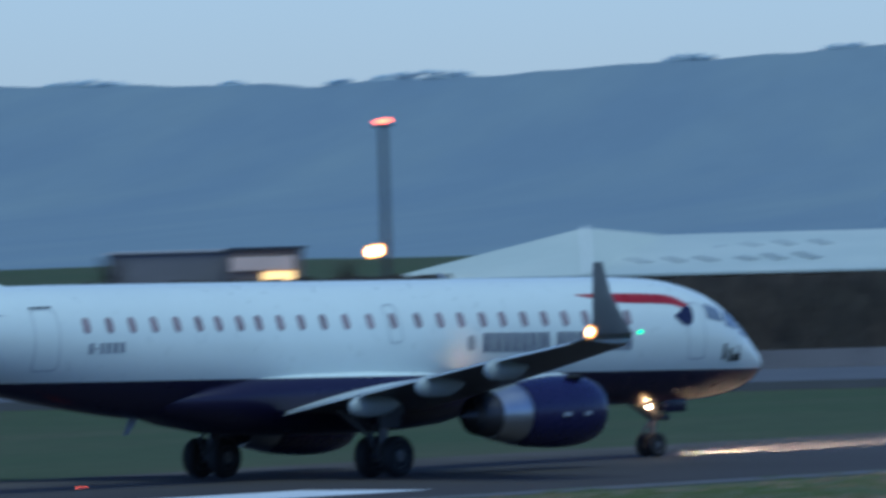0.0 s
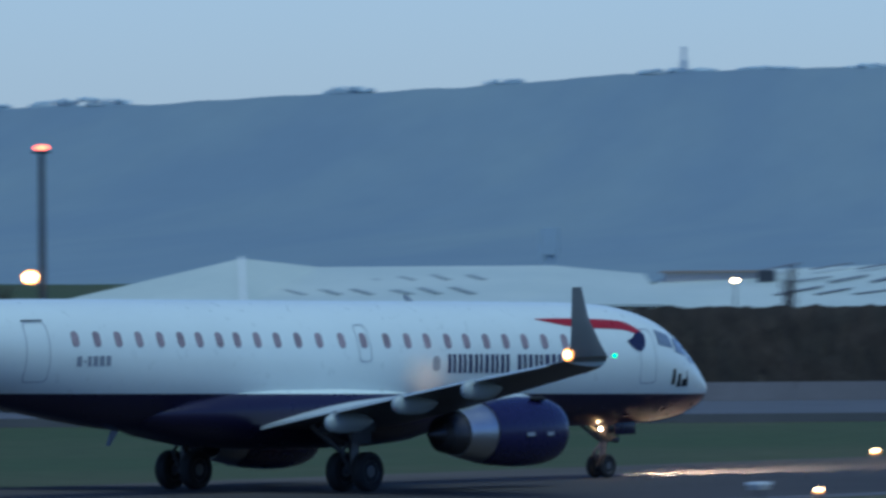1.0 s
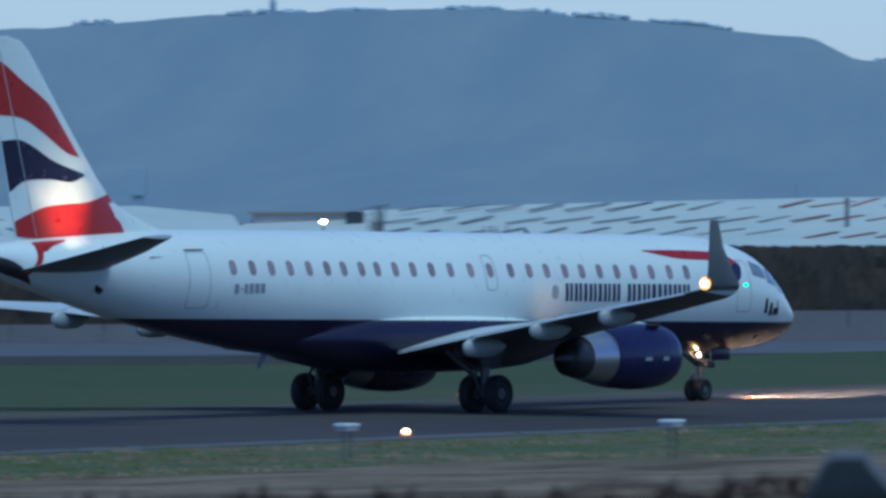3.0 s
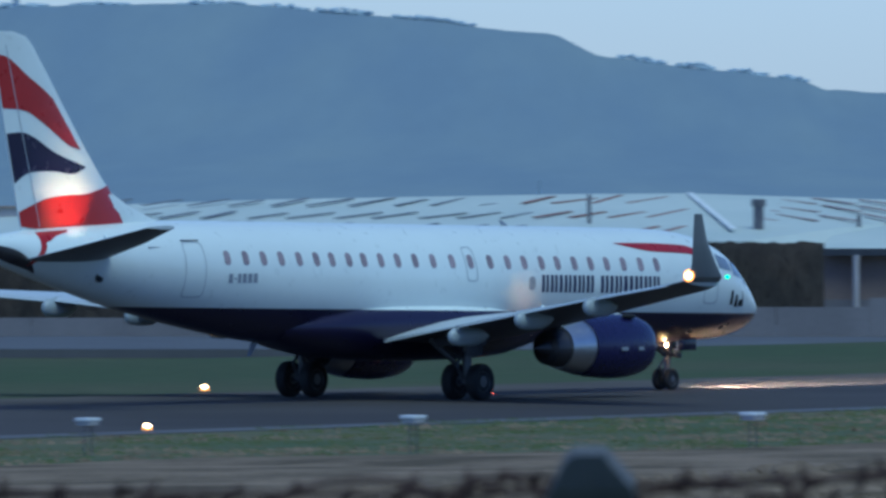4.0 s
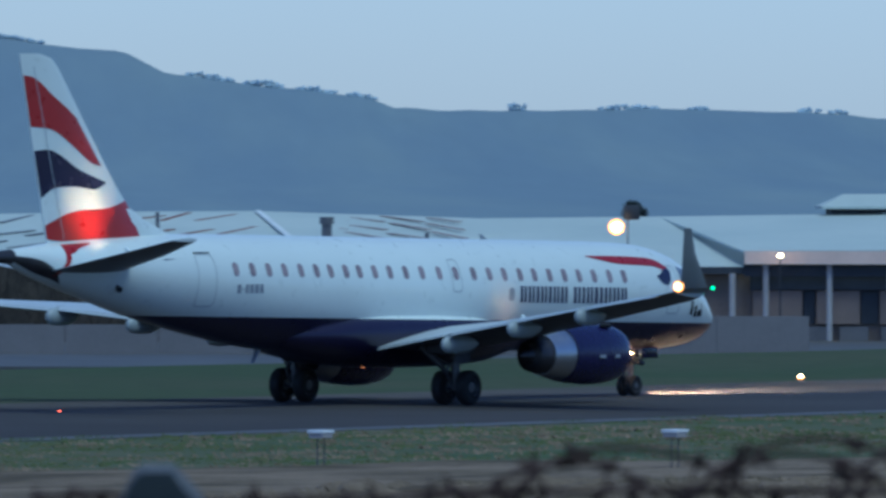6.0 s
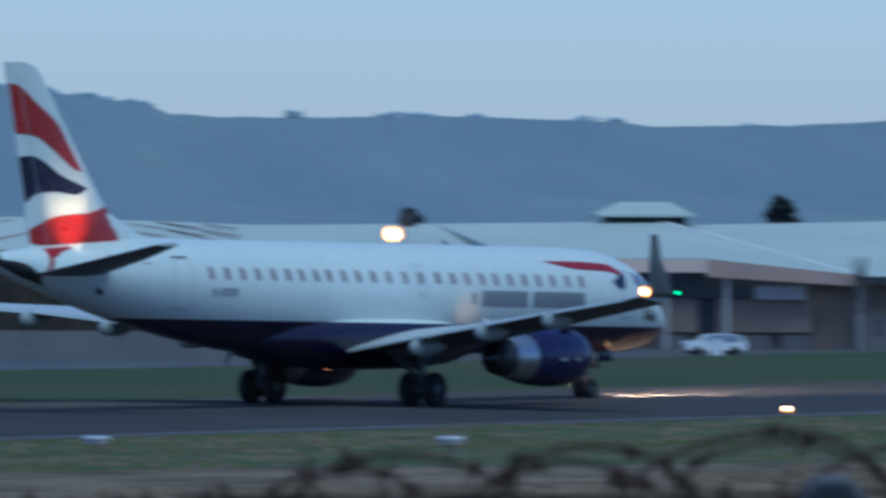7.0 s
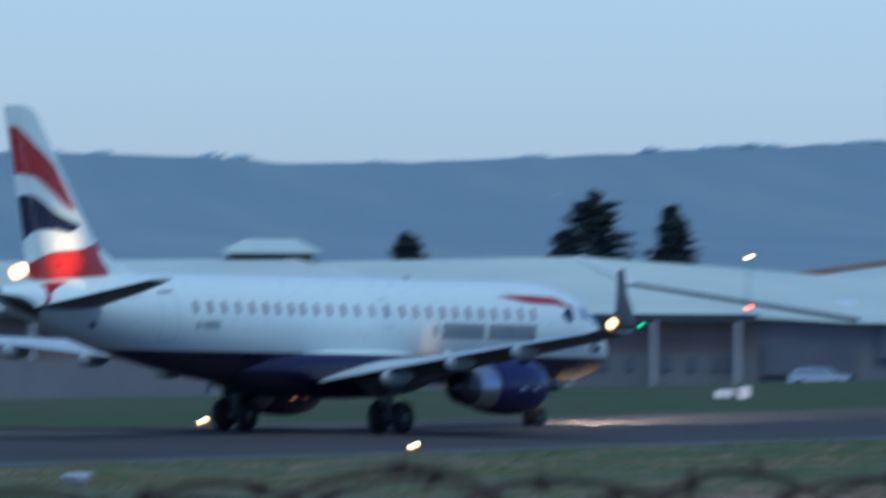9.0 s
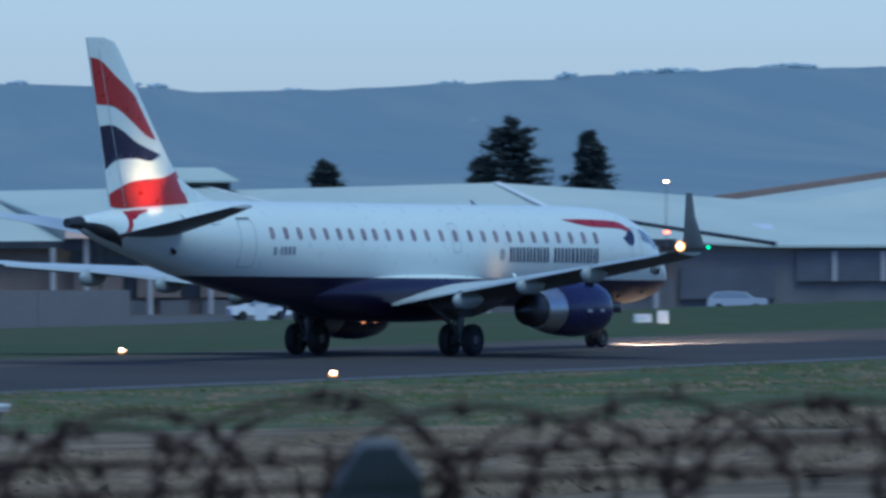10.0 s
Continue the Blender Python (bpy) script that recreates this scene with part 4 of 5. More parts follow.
def dead_clumps():
    """Uneven clumps of dead grass and bramble on the bank."""
    bm = bmesh.new()
    r = random.Random(9)
    for i in range(620):
        b = r.uniform(28.5, 37.5)
        d = r.uniform(192, 232) if b < 35 else r.uniform(188, 212)
        x, y = d * math.cos(radians(b)), d * math.sin(radians(b))
        blob(bm, (x, y, ground_height(x, y) + 0.1), r.uniform(0.4, 1.3), r.uniform(0.4, 1.0), r.uniform(0.10, 0.34), 2, 0.5, r.random() * 200)
    tagged(part("dead_grass_clumps", bm, DRY), "uneven clumps of dead pale grass on the bank", "grass", kind="stuff")


dead_clumps()


def tufts(name, material, label, count, near, far, tall, seed, lift=0.02):
    """Loose tufts of a few blades laid over by the wind, thicker in some patches."""
    r = random.Random(seed)
    verts, faces = [], []
    while count:
        b, y = radians(r.uniform(27, 44.5)), r.uniform(near, far)
        x = y / math.tan(b)
        if noise.noise(Vector((x * 0.11, y * 0.09, seed))) + 0.6 * noise.noise(Vector((x * 0.6, y * 0.4, seed))) < r.uniform(-0.35, 0.35):
            continue
        count -= 1
        g = ground_height(x, y) + lift
        for k in range(6):
            a, h, w = radians(r.gauss(75, 35)), r.uniform(0.4, 1) * tall, r.uniform(0.03, 0.08)
            bx, by = x + r.uniform(-0.2, 0.2), y + r.uniform(-0.3, 0.3)
            reach = h * r.uniform(1.5, 3.0)
            n = len(verts)
            verts += [(bx - w * math.sin(a), by + w * math.cos(a), g - 0.03), (bx + w * math.sin(a), by - w * math.cos(a), g - 0.03), (bx + reach * math.cos(a), by + reach * math.sin(a), g + h)]
            faces.append((n, n + 1, n + 2))
    me = bpy.data.meshes.new(name)
    me.from_pydata(verts, [], faces)
    me.materials.append(material)
    tagged(new(name, me), label, "grass", kind="stuff")


GREENTUFT = mat("winter_grass_blades", (0.060, 0.095, 0.034), 0.9, 0, 0.3, 0.5, 0, 6, second=(0.10, 0.10, 0.05), patch=0.5, spec=0.1)
tufts("green_tufts", GREENTUFT, "short green grass tufts on the airfield edge", 8000, 118, 182, 0.07, 21)
tufts("dead_tufts", DRY, "pale dead grass tufts among the green", 7000, 108, 180, 0.08, 22)
tufts("dead_tufts", DRY, "tall pale dead grass on the bank", 9000, 94, 128, 0.22, 23, 0.22)

# ---- the airliner: x forward from the nose gear, y to its left, z up from the runway ----
FINLAMP = mat("fin_floodlight_glow", (1.0, 0.70, 0.42), glow=3600)
TAXILAMP = mat("taxi_lamp_glow", (1.0, 0.74, 0.56), glow=170000)
GEARFILL = mat("gear_fill_glow", (1.0, 0.62, 0.32), glow=420)
COWLGLINT = mat("cowl_reflection_glow", (1.0, 0.36, 0.16), glow=1.6)
ROOTFILL = mat("root_fill_glow", (1.0, 0.60, 0.36), glow=75)
CABIN_X = [-22.96, -22.14, -21.33, -20.52, -19.69, -18.89, -18.17, -17.38, -16.68, -15.88, -15.09, -14.26, -13.41, -12.50, -11.62, -10.67, -9.82, -9.02, -8.17, -7.39, -6.56, -5.75, -4.95, -4.12, -3.26, -2.45]
SINK = 0.0183   # it sits a little nose-down
F_TOP = [(-32.55, 4.62), (-32.3, 4.7), (-30.5, 4.9), (-28, 5.06), (-24.7, 5.14), (-20, 5.09), (-10.9, 4.94), (-3.9, 4.83), (-0.5, 4.73), (0.94, 4.53), (2.149, 4.14), (3.281, 3.41), (4.08, 2.76), (4.368, 2.47), (4.47, 2.3)]
F_LOW = [(-32.55, 4.4), (-31.6, 4.06), (-31.1, 3.9), (-29, 3.36), (-26.5, 2.76), (-23.3, 2.16), (-20, 1.7), (-17.5, 1.62), (-10, 1.52), (-5, 1.46), (0, 1.42), (2.0, 1.48), (3.114, 1.62), (3.95, 1.88), (4.321, 2.12), (4.47, 2.28)]
F_HALF = [(-32.55, 0.1), (-31.6, 0.36), (-30.5, 0.58), (-28, 0.98), (-25.5, 1.28), (-23, 1.44), (-20, 1.505), (-3, 1.505), (-0.5, 1.47), (0.94, 1.36), (2.149, 1.14), (3.281, 0.76), (4.08, 0.4), (4.368, 0.2), (4.47, 0.03)]


def f_mid(x):
    t, b = lerp(F_TOP, x), lerp(F_LOW, x)
    return b + (t - b) * 0.53


def skin(x, z, out=0.012):
    """Half breadth of the fuselage at x, z, a little outside the skin."""
    m = f_mid(x)
    r = (lerp(F_TOP, x) - m) if z > m else (m - lerp(F_LOW, x))
    return lerp(F_HALF, x) * math.sqrt(max(0.0, 1 - ((z - m) / r) ** 2)) + out


def livery():
    """White over navy, parted by a straight cheat line."""
    m = WHITE.copy()
    m.name = "white_over_navy_paint"
    n, l = m.node_tree.nodes, m.node_tree.links
    b = n["Principled BSDF"]
    white = b.inputs["Base Color"].links[0].from_socket
    tc, sep = n.new("ShaderNodeTexCoord"), n.new("ShaderNodeSeparateXYZ")
    l.new(tc.outputs["Object"], sep.inputs[0])
    s = n.new("ShaderNodeMath")
    s.operation, s.inputs[1].default_value = "MULTIPLY_ADD", SINK
    l.new(sep.outputs["X"], s.inputs[0])
    l.new(sep.outputs["Z"], s.inputs[2])
    c = n.new("ShaderNodeMath")
    c.operation, c.inputs[1].default_value = "LESS_THAN", 2.285
    l.new(s.outputs[0], c.inputs[0])
    # the tail cone stays white behind a slanting end
    e = n.new("ShaderNodeMath")
    e.operation, e.inputs[1].default_value = "GREATER_THAN", -27.5
    l.new(sep.outputs["X"], e.inputs[0])
    k = n.new("ShaderNodeMath")
    k.operation = "MULTIPLY"
    l.new(c.outputs[0], k.inputs[0])
    l.new(e.outputs[0], k.inputs[1])
    mix = n.new("ShaderNodeMix")
    mix.data_type = "RGBA"
    mix.inputs["B"].default_value = (0.015, 0.012, 0.037, 1)
    l.new(k.outputs[0], mix.inputs["Factor"])
    l.new(white, mix.inputs["A"])
    l.new(mix.outputs["Result"], b.inputs["Base Color"])
    return m


LIVERY = livery()


def fuselage_mesh():
    bm = bmesh.new()
    xs = [-32.55, -32.45, -32.3] + list(np.arange(-32, -20, 0.5)) + list(np.arange(-20, -3, 1.0)) + list(np.arange(-3, 3.3, 0.3)) + [3.4, 3.6, 3.75, 3.9, 4.05, 4.17, 4.27, 4.36, 4.42, 4.46, 4.47]
    rings = []
    for x in xs:
        t, b, w, m = lerp(F_TOP, x), lerp(F_LOW, x), lerp(F_HALF, x), f_mid(x)
        ring = []
        for i in range(48):
            a = 2 * math.pi * i / 48
            s = math.sin(a)
            ring.append((x, w * math.cos(a), m + (t - m if s > 0 else m - b) * s))
        rings.append(ring)
    return loft(bm, rings)


def shade_below(ob, lower):
    """Underside shade put into colour: a darker grey on faces that look down."""
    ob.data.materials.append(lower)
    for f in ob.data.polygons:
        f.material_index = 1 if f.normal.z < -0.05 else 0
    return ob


def foil(bm, sections, thick=0.11, n=9):
    """Lofted wing. sections: leading x, trailing x, y, z, twist drop at the trailing edge."""
    rings = []
    for le, te, y, z, drop in sections:
        c = le - te
        up, dn = [], []
        for i in range(n + 1):
            u = (1 - math.cos(math.pi * i / n)) / 2
            h = thick * c * (1.48 * math.sqrt(u) - 0.63 * u - 1.76 * u * u + 1.42 * u**3 - 0.51 * u**4) * 1.05
            zz = z - drop * u * u
            up.append((le - c * u, y, zz + h * 0.95 + 0.008))
            dn.append((le - c * u, y, zz - h * 0.95 - 0.008))
        rings.append(up + dn[::-1][:-1])
    return loft(bm, rings)


def strip(low, high, half, side, n=20, m=5):
    """A painted band between two lines (x, z), laid on a surface of half breadth half(x, z)."""
    bm = bmesh.new()
    rows = []
    for i in range(n + 1):
        u = i / n
        xl, zl = lerp([(k / (len(low) - 1), p[0]) for k, p in enumerate(low)], u), lerp([(k / (len(low) - 1), p[1]) for k, p in enumerate(low)], u)
        xh, zh = lerp([(k / (len(high) - 1), p[0]) for k, p in enumerate(high)], u), lerp([(k / (len(high) - 1), p[1]) for k, p in enumerate(high)], u)
        row = []
        for j in range(m + 1):
            x, z = xl + (xh - xl) * j / m, zl + (zh - zl) * j / m
            row.append(bm.verts.new((x, side * half(x, z), z)))
        rows.append(row)
    for a, b in zip(rows, rows[1:]):
        for j in range(m):
            f = (a[j], a[j + 1], b[j + 1], b[j])
            bm.faces.new(f if side > 0 else f[::-1])
    bmesh.ops.remove_doubles(bm, verts=bm.verts[:], dist=0.001)
    return bm


def rounded(w, h, r, k=4):
    pts = []
    for cx, cz, a0 in ((w / 2 - r, h / 2 - r, 0), (-w / 2 + r, h / 2 - r, 90), (-w / 2 + r, -h / 2 + r, 180), (w / 2 - r, -h / 2 + r, 270)):
        for i in range(k + 1):
            a = radians(a0 + 90 * i / k)
            pts.append((cx + r * math.cos(a), cz + r * math.sin(a)))
    return pts


def closer(pts, n=6):
    """The outline with points added along each side."""
    out = []
    for i, p in enumerate(pts):
        q = pts[(i + 1) % len(pts)]
        out += [(p[0] + (q[0] - p[0]) * k / n, p[1] + (q[1] - p[1]) * k / n) for k in range(n)]
    return out


def panel_on_skin(x, z, w, h, r, side, out):
    bm = bmesh.new()
    ring = [(x + px, side * skin(x + px, z + pz, out), z + pz) for px, pz in rounded(w, h, r)]
    inner = [(x + px * 0.8, side * (skin(x + px * 0.8, z + pz * 0.8, out) - 0.004), z + pz * 0.8) for px, pz in rounded(w, h, r)]
    root = [(p[0], p[1] - side * 0.03, p[2]) for p in ring]
    loft(bm, [root, ring, inner], cap=True)
    return bm


def outline_on_skin(x, z, w, h, r, side, t=0.03):
    bm = bmesh.new()
    ring = closer(rounded(w, h, r, 3))
    kx, kz = 1 - 2 * t / w, 1 - 2 * t / h
    o = [(x + px, side * skin(x + px, z + pz, 0.010), z + pz) for px, pz in ring]
    i = [(x + px * kx, side * skin(x + px * kx, z + pz * kz, 0.010), z + pz * kz) for px, pz in ring]
    loft(bm, [o, i], cap=False)
    return bm


def wheel_parts(parent, name, at, radius, width):
    """A wheel that turns round its axle: tyre, hub."""
    bm = bmesh.new()
    w = width / 2
    lathe(bm, [(-w * 0.7, radius * 0.56), (-w * 0.95, radius * 0.66), (-w, radius * 0.82), (-w * 0.8, radius * 0.95), (-w * 0.4, radius), (-w * 0.36, radius * 0.985), (-w * 0.3, radius), (w * 0.3, radius), (w * 0.36, radius * 0.985), (w * 0.4, radius), (w * 0.8, radius * 0.95), (w, radius * 0.82), (w * 0.95, radius * 0.66), (w * 0.7, radius * 0.56)], "y", seg=32)
    tyre = part(name, bm, RUBBER, parent, "black rubber tyre on a grey hub")
    tyre.matrix_basis = Matrix.Translation(at)
    bm = bmesh.new()
    lathe(bm, [(-w * 0.75, radius * 0.2), (-w * 0.72, radius * 0.3), (-w * 0.5, radius * 0.36), (-w * 0.55, radius * 0.5), (-w * 0.78, radius * 0.58), (w * 0.78, radius * 0.58), (w * 0.55, radius * 0.5), (w * 0.5, radius * 0.36), (w * 0.72, radius * 0.3), (w * 0.75, radius * 0.2)], "y", seg=24)
    for i in range(8):
        a = 2 * math.pi * i / 8
        for s in (-1, 1):
            rod(bm, (radius * 0.43 * math.cos(a), s * w * 0.45, radius * 0.43 * math.sin(a)), (radius * 0.43 * math.cos(a), s * w * 0.62, radius * 0.43 * math.sin(a)), 0.025, seg=6)
    part("hub", bm, STRUT, tyre, "light grey metal wheel hub")
    return tyre


def fin_half(x, z):
    le = lerp([(4.9, -25.3), (5.95, -26.5), (10.2, -30.1)], z)
    te = -30.45 - (z - 4.9) * 0.245
    u = min(max((le - x) / max(le - te, 0.1), 0.0), 1.0)
    c = (le - te) * 0.105
    return c * (1.48 * math.sqrt(u) - 0.63 * u - 1.76 * u * u + 1.42 * u**3 - 0.51 * u**4) + 0.02


def make_airliner():
    jet = thing("airliner", pose(RUN[0][1], 199.03, 0.03), "white twin-engine airliner with navy belly rolling on the runway", "airliner")
    body = part("fuselage", fuselage_mesh(), LIVERY, jet, "white fuselage over a navy blue belly")
    for side in (-1, 1):
        for x in CABIN_X:
            part("cabin_window", panel_on_skin(x, 4.11 - SINK * (x + 22.97), 0.27, 0.40, 0.12, side, 0.012), CABIN, body, "dim reddish oval cabin window")
        for x, z, w, h in ((-24.34, 3.79, 0.86, 1.56), (-11.62, 3.83, 0.52, 1.0), (0.35, 3.30, 0.76, 1.5)):
            part("door_outline", outline_on_skin(x, z, w, h, 0.14, side), FAINTSEAM, body, "thin grey outline of a cabin door")
        bm = bmesh.new()
        box(bm, -0.4, 0.4, -0.012, 0.012, -0.02, 0.02)
        bm.transform(Matrix.Translation((-24.34, side * skin(-24.34, 4.60, 0.01), 4.60)))
        part("door_hinge_cover", bm, DARKGREY, body)
        bm = bmesh.new()
        box(bm, -0.3, 0.3, -0.012, 0.012, -0.012, 0.012)
        bm.transform(Matrix.Translation((-25.9, side * skin(-25.9, 4.42, 0.0), 4.42)))
        part("handrail", bm, SEAM, body)
        # flight deck windows
        for x0, x1, z0, z1 in ((0.95, 1.75, 3.62, 4.02), (1.85, 2.6, 3.40, 3.80), (2.66, 3.22, 3.16, 3.46)):
            part("flight_deck_window", strip([(x0, z0), (x1, z0 - 0.12)], [(x0 + 0.05, z1), (x1 - 0.02, z1 - 0.16)], lambda x, z: skin(x, z, 0.014), side, 8, 4), GLASS, body, "flight deck window with sky reflection in its grey")
        # ribbon mark
        part("red_ribbon", strip([(-4.1, 4.36), (-2.65, 4.14), (-1.19, 4.07), (-0.45, 4.02), (0.02, 3.90)], [(-4.1, 4.38), (-2.65, 4.37), (-1.18, 4.32), (-0.3, 4.24), (0.30, 3.98)], lambda x, z: skin(x, z, 0.012), side, 28, 4), RED, body, "red painted ribbon")
        part("blue_ribbon", strip([(-0.52, 3.72), (-0.3, 3.54), (0.0, 3.45), (0.24, 3.58), (0.36, 3.82)], [(-0.52, 3.74), (-0.27, 3.81), (-0.05, 3.93), (0.18, 3.97), (0.34, 3.94)], lambda x, z: skin(x, z, 0.014), side, 18, 5), NAVY, body, "blue painted ribbon")
        part("crest", panel_on_skin(-8.72, 3.25, 0.30, 0.40, 0.13, side, 0.010), CREST, body, "small grey crest before the lettering")
        # lettering as plain bars: fifteen characters of a name, six of a registration mark
        x = -8.25
        for i, w in enumerate((0.34, 0.34, 0.16, 0.34, 0.16, 0.32, 0.36, 0.0, 0.38, 0.16, 0.34, 0.46, 0.38, 0.36, 0.32)):
            if w:
                z = 3.24 - SINK * (x + 8.25)
                for q in ((x, x + 0.42 * w), (x + 0.62 * w, x + w)) if w > 0.2 else ((x, x + w),):
                    part("letter_bar", strip([(q[0], z - 0.25), (q[1], z - 0.25)], [(q[0], z + 0.25), (q[1], z + 0.25)], lambda a, b: skin(a, b, 0.010), side, 2, 2), INK, body, "dark blue bar in place of a letter")
            x += w + 0.09 if w else 0.26
        x = -22.95
        for w in (0.18, 0.1, 0.14, 0.18, 0.18, 0.18):
            part("letter_bar", strip([(x, 3.40 if w > 0.1 else 3.50), (x + w, 3.40 if w > 0.1 else 3.50)], [(x, 3.66 if w > 0.1 else 3.55), (x + w, 3.66 if w > 0.1 else 3.55)], lambda a, b: skin(a, b, 0.010), side, 1, 1), SEAM, body, "grey bar in place of a registration character")
            x += w + 0.06
        for x, z, w, h in ((1.55, 2.72, 0.20, 0.42), (1.85, 2.62, 0.22, 0.36), (2.10, 2.55, 0.42, 0.20), (2.38, 2.68, 0.10, 0.40)):
            part("emblem_bar", strip([(x, z - h / 2), (x + w, z - h / 2)], [(x + 0.06, z + h / 2), (x + w, z + h / 2)], lambda a, b: skin(a, b, 0.012), side, 3, 2), BLACK, body, "dark anniversary emblem drawn as plain shapes")
        bm = bmesh.new()
        lathe(bm, [(-0.02, 0.16), (0.012, 0.16), (0.014, 0.1)], "y", seg=16)
        bm.transform(Matrix.Translation((-28.0, side * skin(-28.0, 3.62, 0.0), 3.62)) @ pose(0, 0, 0, 0 if side > 0 else 180, 0, 0))
        part("outflow_vent", bm, BLACK, body, "round dark vent")
    # tail cone end and exhaust
    bm = bmesh.new()
    lathe(bm, [(-32.95, 0.10), (-32.95, 0.15), (-32.5, 0.20), (-32.2, 0.22)], "x", (0, 0, 4.52), 18)
    part("auxiliary_exhaust", bm, HOTMETAL, body, "dark burnt metal tail exhaust")
    # wing-body fairing
    bm = bmesh.new()
    rings = []
    for x, w, zb, zt in ((-19.6, 0.9, 1.75, 2.3), (-18.4, 1.45, 1.45, 2.65), (-17, 1.66, 1.22, 2.85), (-15, 1.76, 1.10, 2.93), (-12.5, 1.78, 1.05, 2.90), (-10.5, 1.74, 1.06, 2.78), (-9, 1.55, 1.16, 2.6), (-7.6, 1.1, 1.40, 2.3)):
        rings.append([(x, w * math.copysign(abs(math.cos(a)) ** 0.8, math.cos(a)), 2.1 + ((zt - 2.1) if math.sin(a) > 0 else (2.1 - zb)) * math.sin(a)) for a in [2 * math.pi * i / 32 for i in range(32)]])
    loft(bm, rings)
    part("belly_fairing", bm, LIVERY, jet, "wing root fairing, white above and navy below")
    for side in (-1, 1):
        # the far wing lies flatter than the near one
        span, lift = (0.957, lambda y: float(np.interp(y, (1.2, 4.4, 8.8, 13.9), (0.20, 0.13, -0.12, -0.47)))) if side > 0 else (1.0, lambda y: 0.0)
        wing = part("wing", foil(bmesh.new(), [(le, te, side * span * y, z + lift(y), d) for le, te, y, z, d in ((-9.4, -15.95, 1.2, 1.95, 0.30), (-11.25, -16.25, 4.4, 2.25, 0.09), (-13.6, -17.0, 8.8, 2.80, -0.04), (-15.9, -17.85, 12.9, 3.32, -0.08), (-16.35, -18.05, 13.5, 3.44, -0.06))], 0.12), WINGLIGHT, jet, "pale grey swept wing, underside shade in its colour")
        shade_below(wing, WINGSHADE)
        # winglet
        bm = bmesh.new()
        rings = []
        for le, te, y, z in ((-16.3, -18.1, 13.48, 3.46), (-16.7, -18.25, 13.85, 3.60), (-17.2, -18.36, 14.02, 3.95), (-17.78, -18.45, 14.12, 4.6), (-18.15, -18.5, 14.2, 5.36)):
            rings.append([(le - (le - te) * u, side * span * (y + o), z + lift(y)) for u, o in ((0, 0), (0.15, 0.05), (0.5, 0.06), (1, 0.008), (1, -0.008), (0.5, -0.06), (0.15, -0.05))])
        loft(bm, rings)
        part("winglet", bm, WINGLET, wing, "grey upswept winglet")
        # flaps
        for y0, y1, x0, x1, z0, z1, name in ((1.7, 4.3, -15.98, -16.22, 1.74, 2.16, "inboard_flap"), (4.5, 9.9, -16.28, -17.2, 2.19, 3.02, "outboard_flap"), (10.0, 12.8, -17.25, -17.82, 3.03, 3.40, "aileron")):
            bm = bmesh.new()
            foil(bm, [(x0 + 0.85, x0 - 0.16, side * span * y0, z0 + 0.01 + lift(y0), 0.10), (x1 + 0.6, x1 - 0.12, side * span * y1, z1 + 0.01 + lift(y1), 0.07)], 0.10, 6)
            shade_below(part(name, bm, WINGLIGHT, wing, "pale grey trailing edge panel"), WINGSHADE)
        for y, xe, zc, ln in ((4.4, -16.65, 1.80, 1.9), (7.1, -17.15, 2.30, 1.8), (9.85, -17.66, 2.70, 1.6)):
            bm = bmesh.new()
            rings = []
            for u, r in ((0, 0.05), (0.03, 0.14), (0.12, 0.22), (0.35, 0.26), (0.65, 0.25), (0.88, 0.14), (1, 0.02)):
                rings.append([(xe + ln * u, side * span * y + r * 0.7 * math.cos(a), zc + 0.04 + 0.02 * u + lift(y) + r * 1.12 * math.sin(a)) for a in [2 * math.pi * i / 14 for i in range(14)]])
            loft(bm, rings)
            part("flap_track_fairing", bm, FAIRING, wing, "pale canoe-shaped flap track fairing")
        # tip lamps
        bm = bmesh.new()
        blob(bm, (-18.27, side * span * 13.84, 3.66 + lift(13.84)), 0.10, 0.10, 0.09, 3, 0)
        part("tip_lamp", bm, LAMPWHITE, wing, "bright white wing tip lamp")
        # halo of the tip lamp as a glowing ring
        bm = bmesh.new()
        lathe(bm, [(-0.02, 0.08), (-0.02, 0.17), (0.02, 0.17), (0.02, 0.08)], "x", (-18.25, side * span * 13.84, 3.66 + lift(13.84)), 18)
        part("lamp_halo", bm, HALOAMBER, wing, "amber glowing ring in place of the lamp's halo")
        bm = bmesh.new()
        blob(bm, (-16.25 if side < 0 else -16.05, side * span * 13.72, (3.60 if side < 0 else 3.46) + lift(13.72)), 0.08, 0.05, 0.05, 2, 0)
        part("navigation_lamp", bm, LAMPGREEN if side < 0 else LAMPRED, wing, "green navigation lamp" if side < 0 else "red navigation lamp")
        # engine
        deck = 1.47 if side < 0 else 1.33
        engine = part("engine", lathe(bmesh.new(), [(-10.4, 0.77), (-10.4, 0.805), (-9.9, 0.87), (-9.0, 0.93), (-8.3, 0.92), (-7.8, 0.86), (-7.56, 0.79), (-7.5, 0.74), (-7.6, 0.70), (-8.0, 0.67), (-8.0, 0.2)], "x", (0, side * 4.3, deck), 40), COWL, jet, "dark blue engine cowling")
        bm = bmesh.new()
        lathe(bm, [(-11.35, 0.57), (-11.35, 0.61), (-11.0, 0.68), (-10.6, 0.755), (-10.35, 0.785), (-10.3, 0.76)], "x", (0, side * 4.3, deck), 36)
        part("thrust_reverser_sleeve", bm, SILVER, engine, "bare bright metal sleeve")
        bm = bmesh.new()
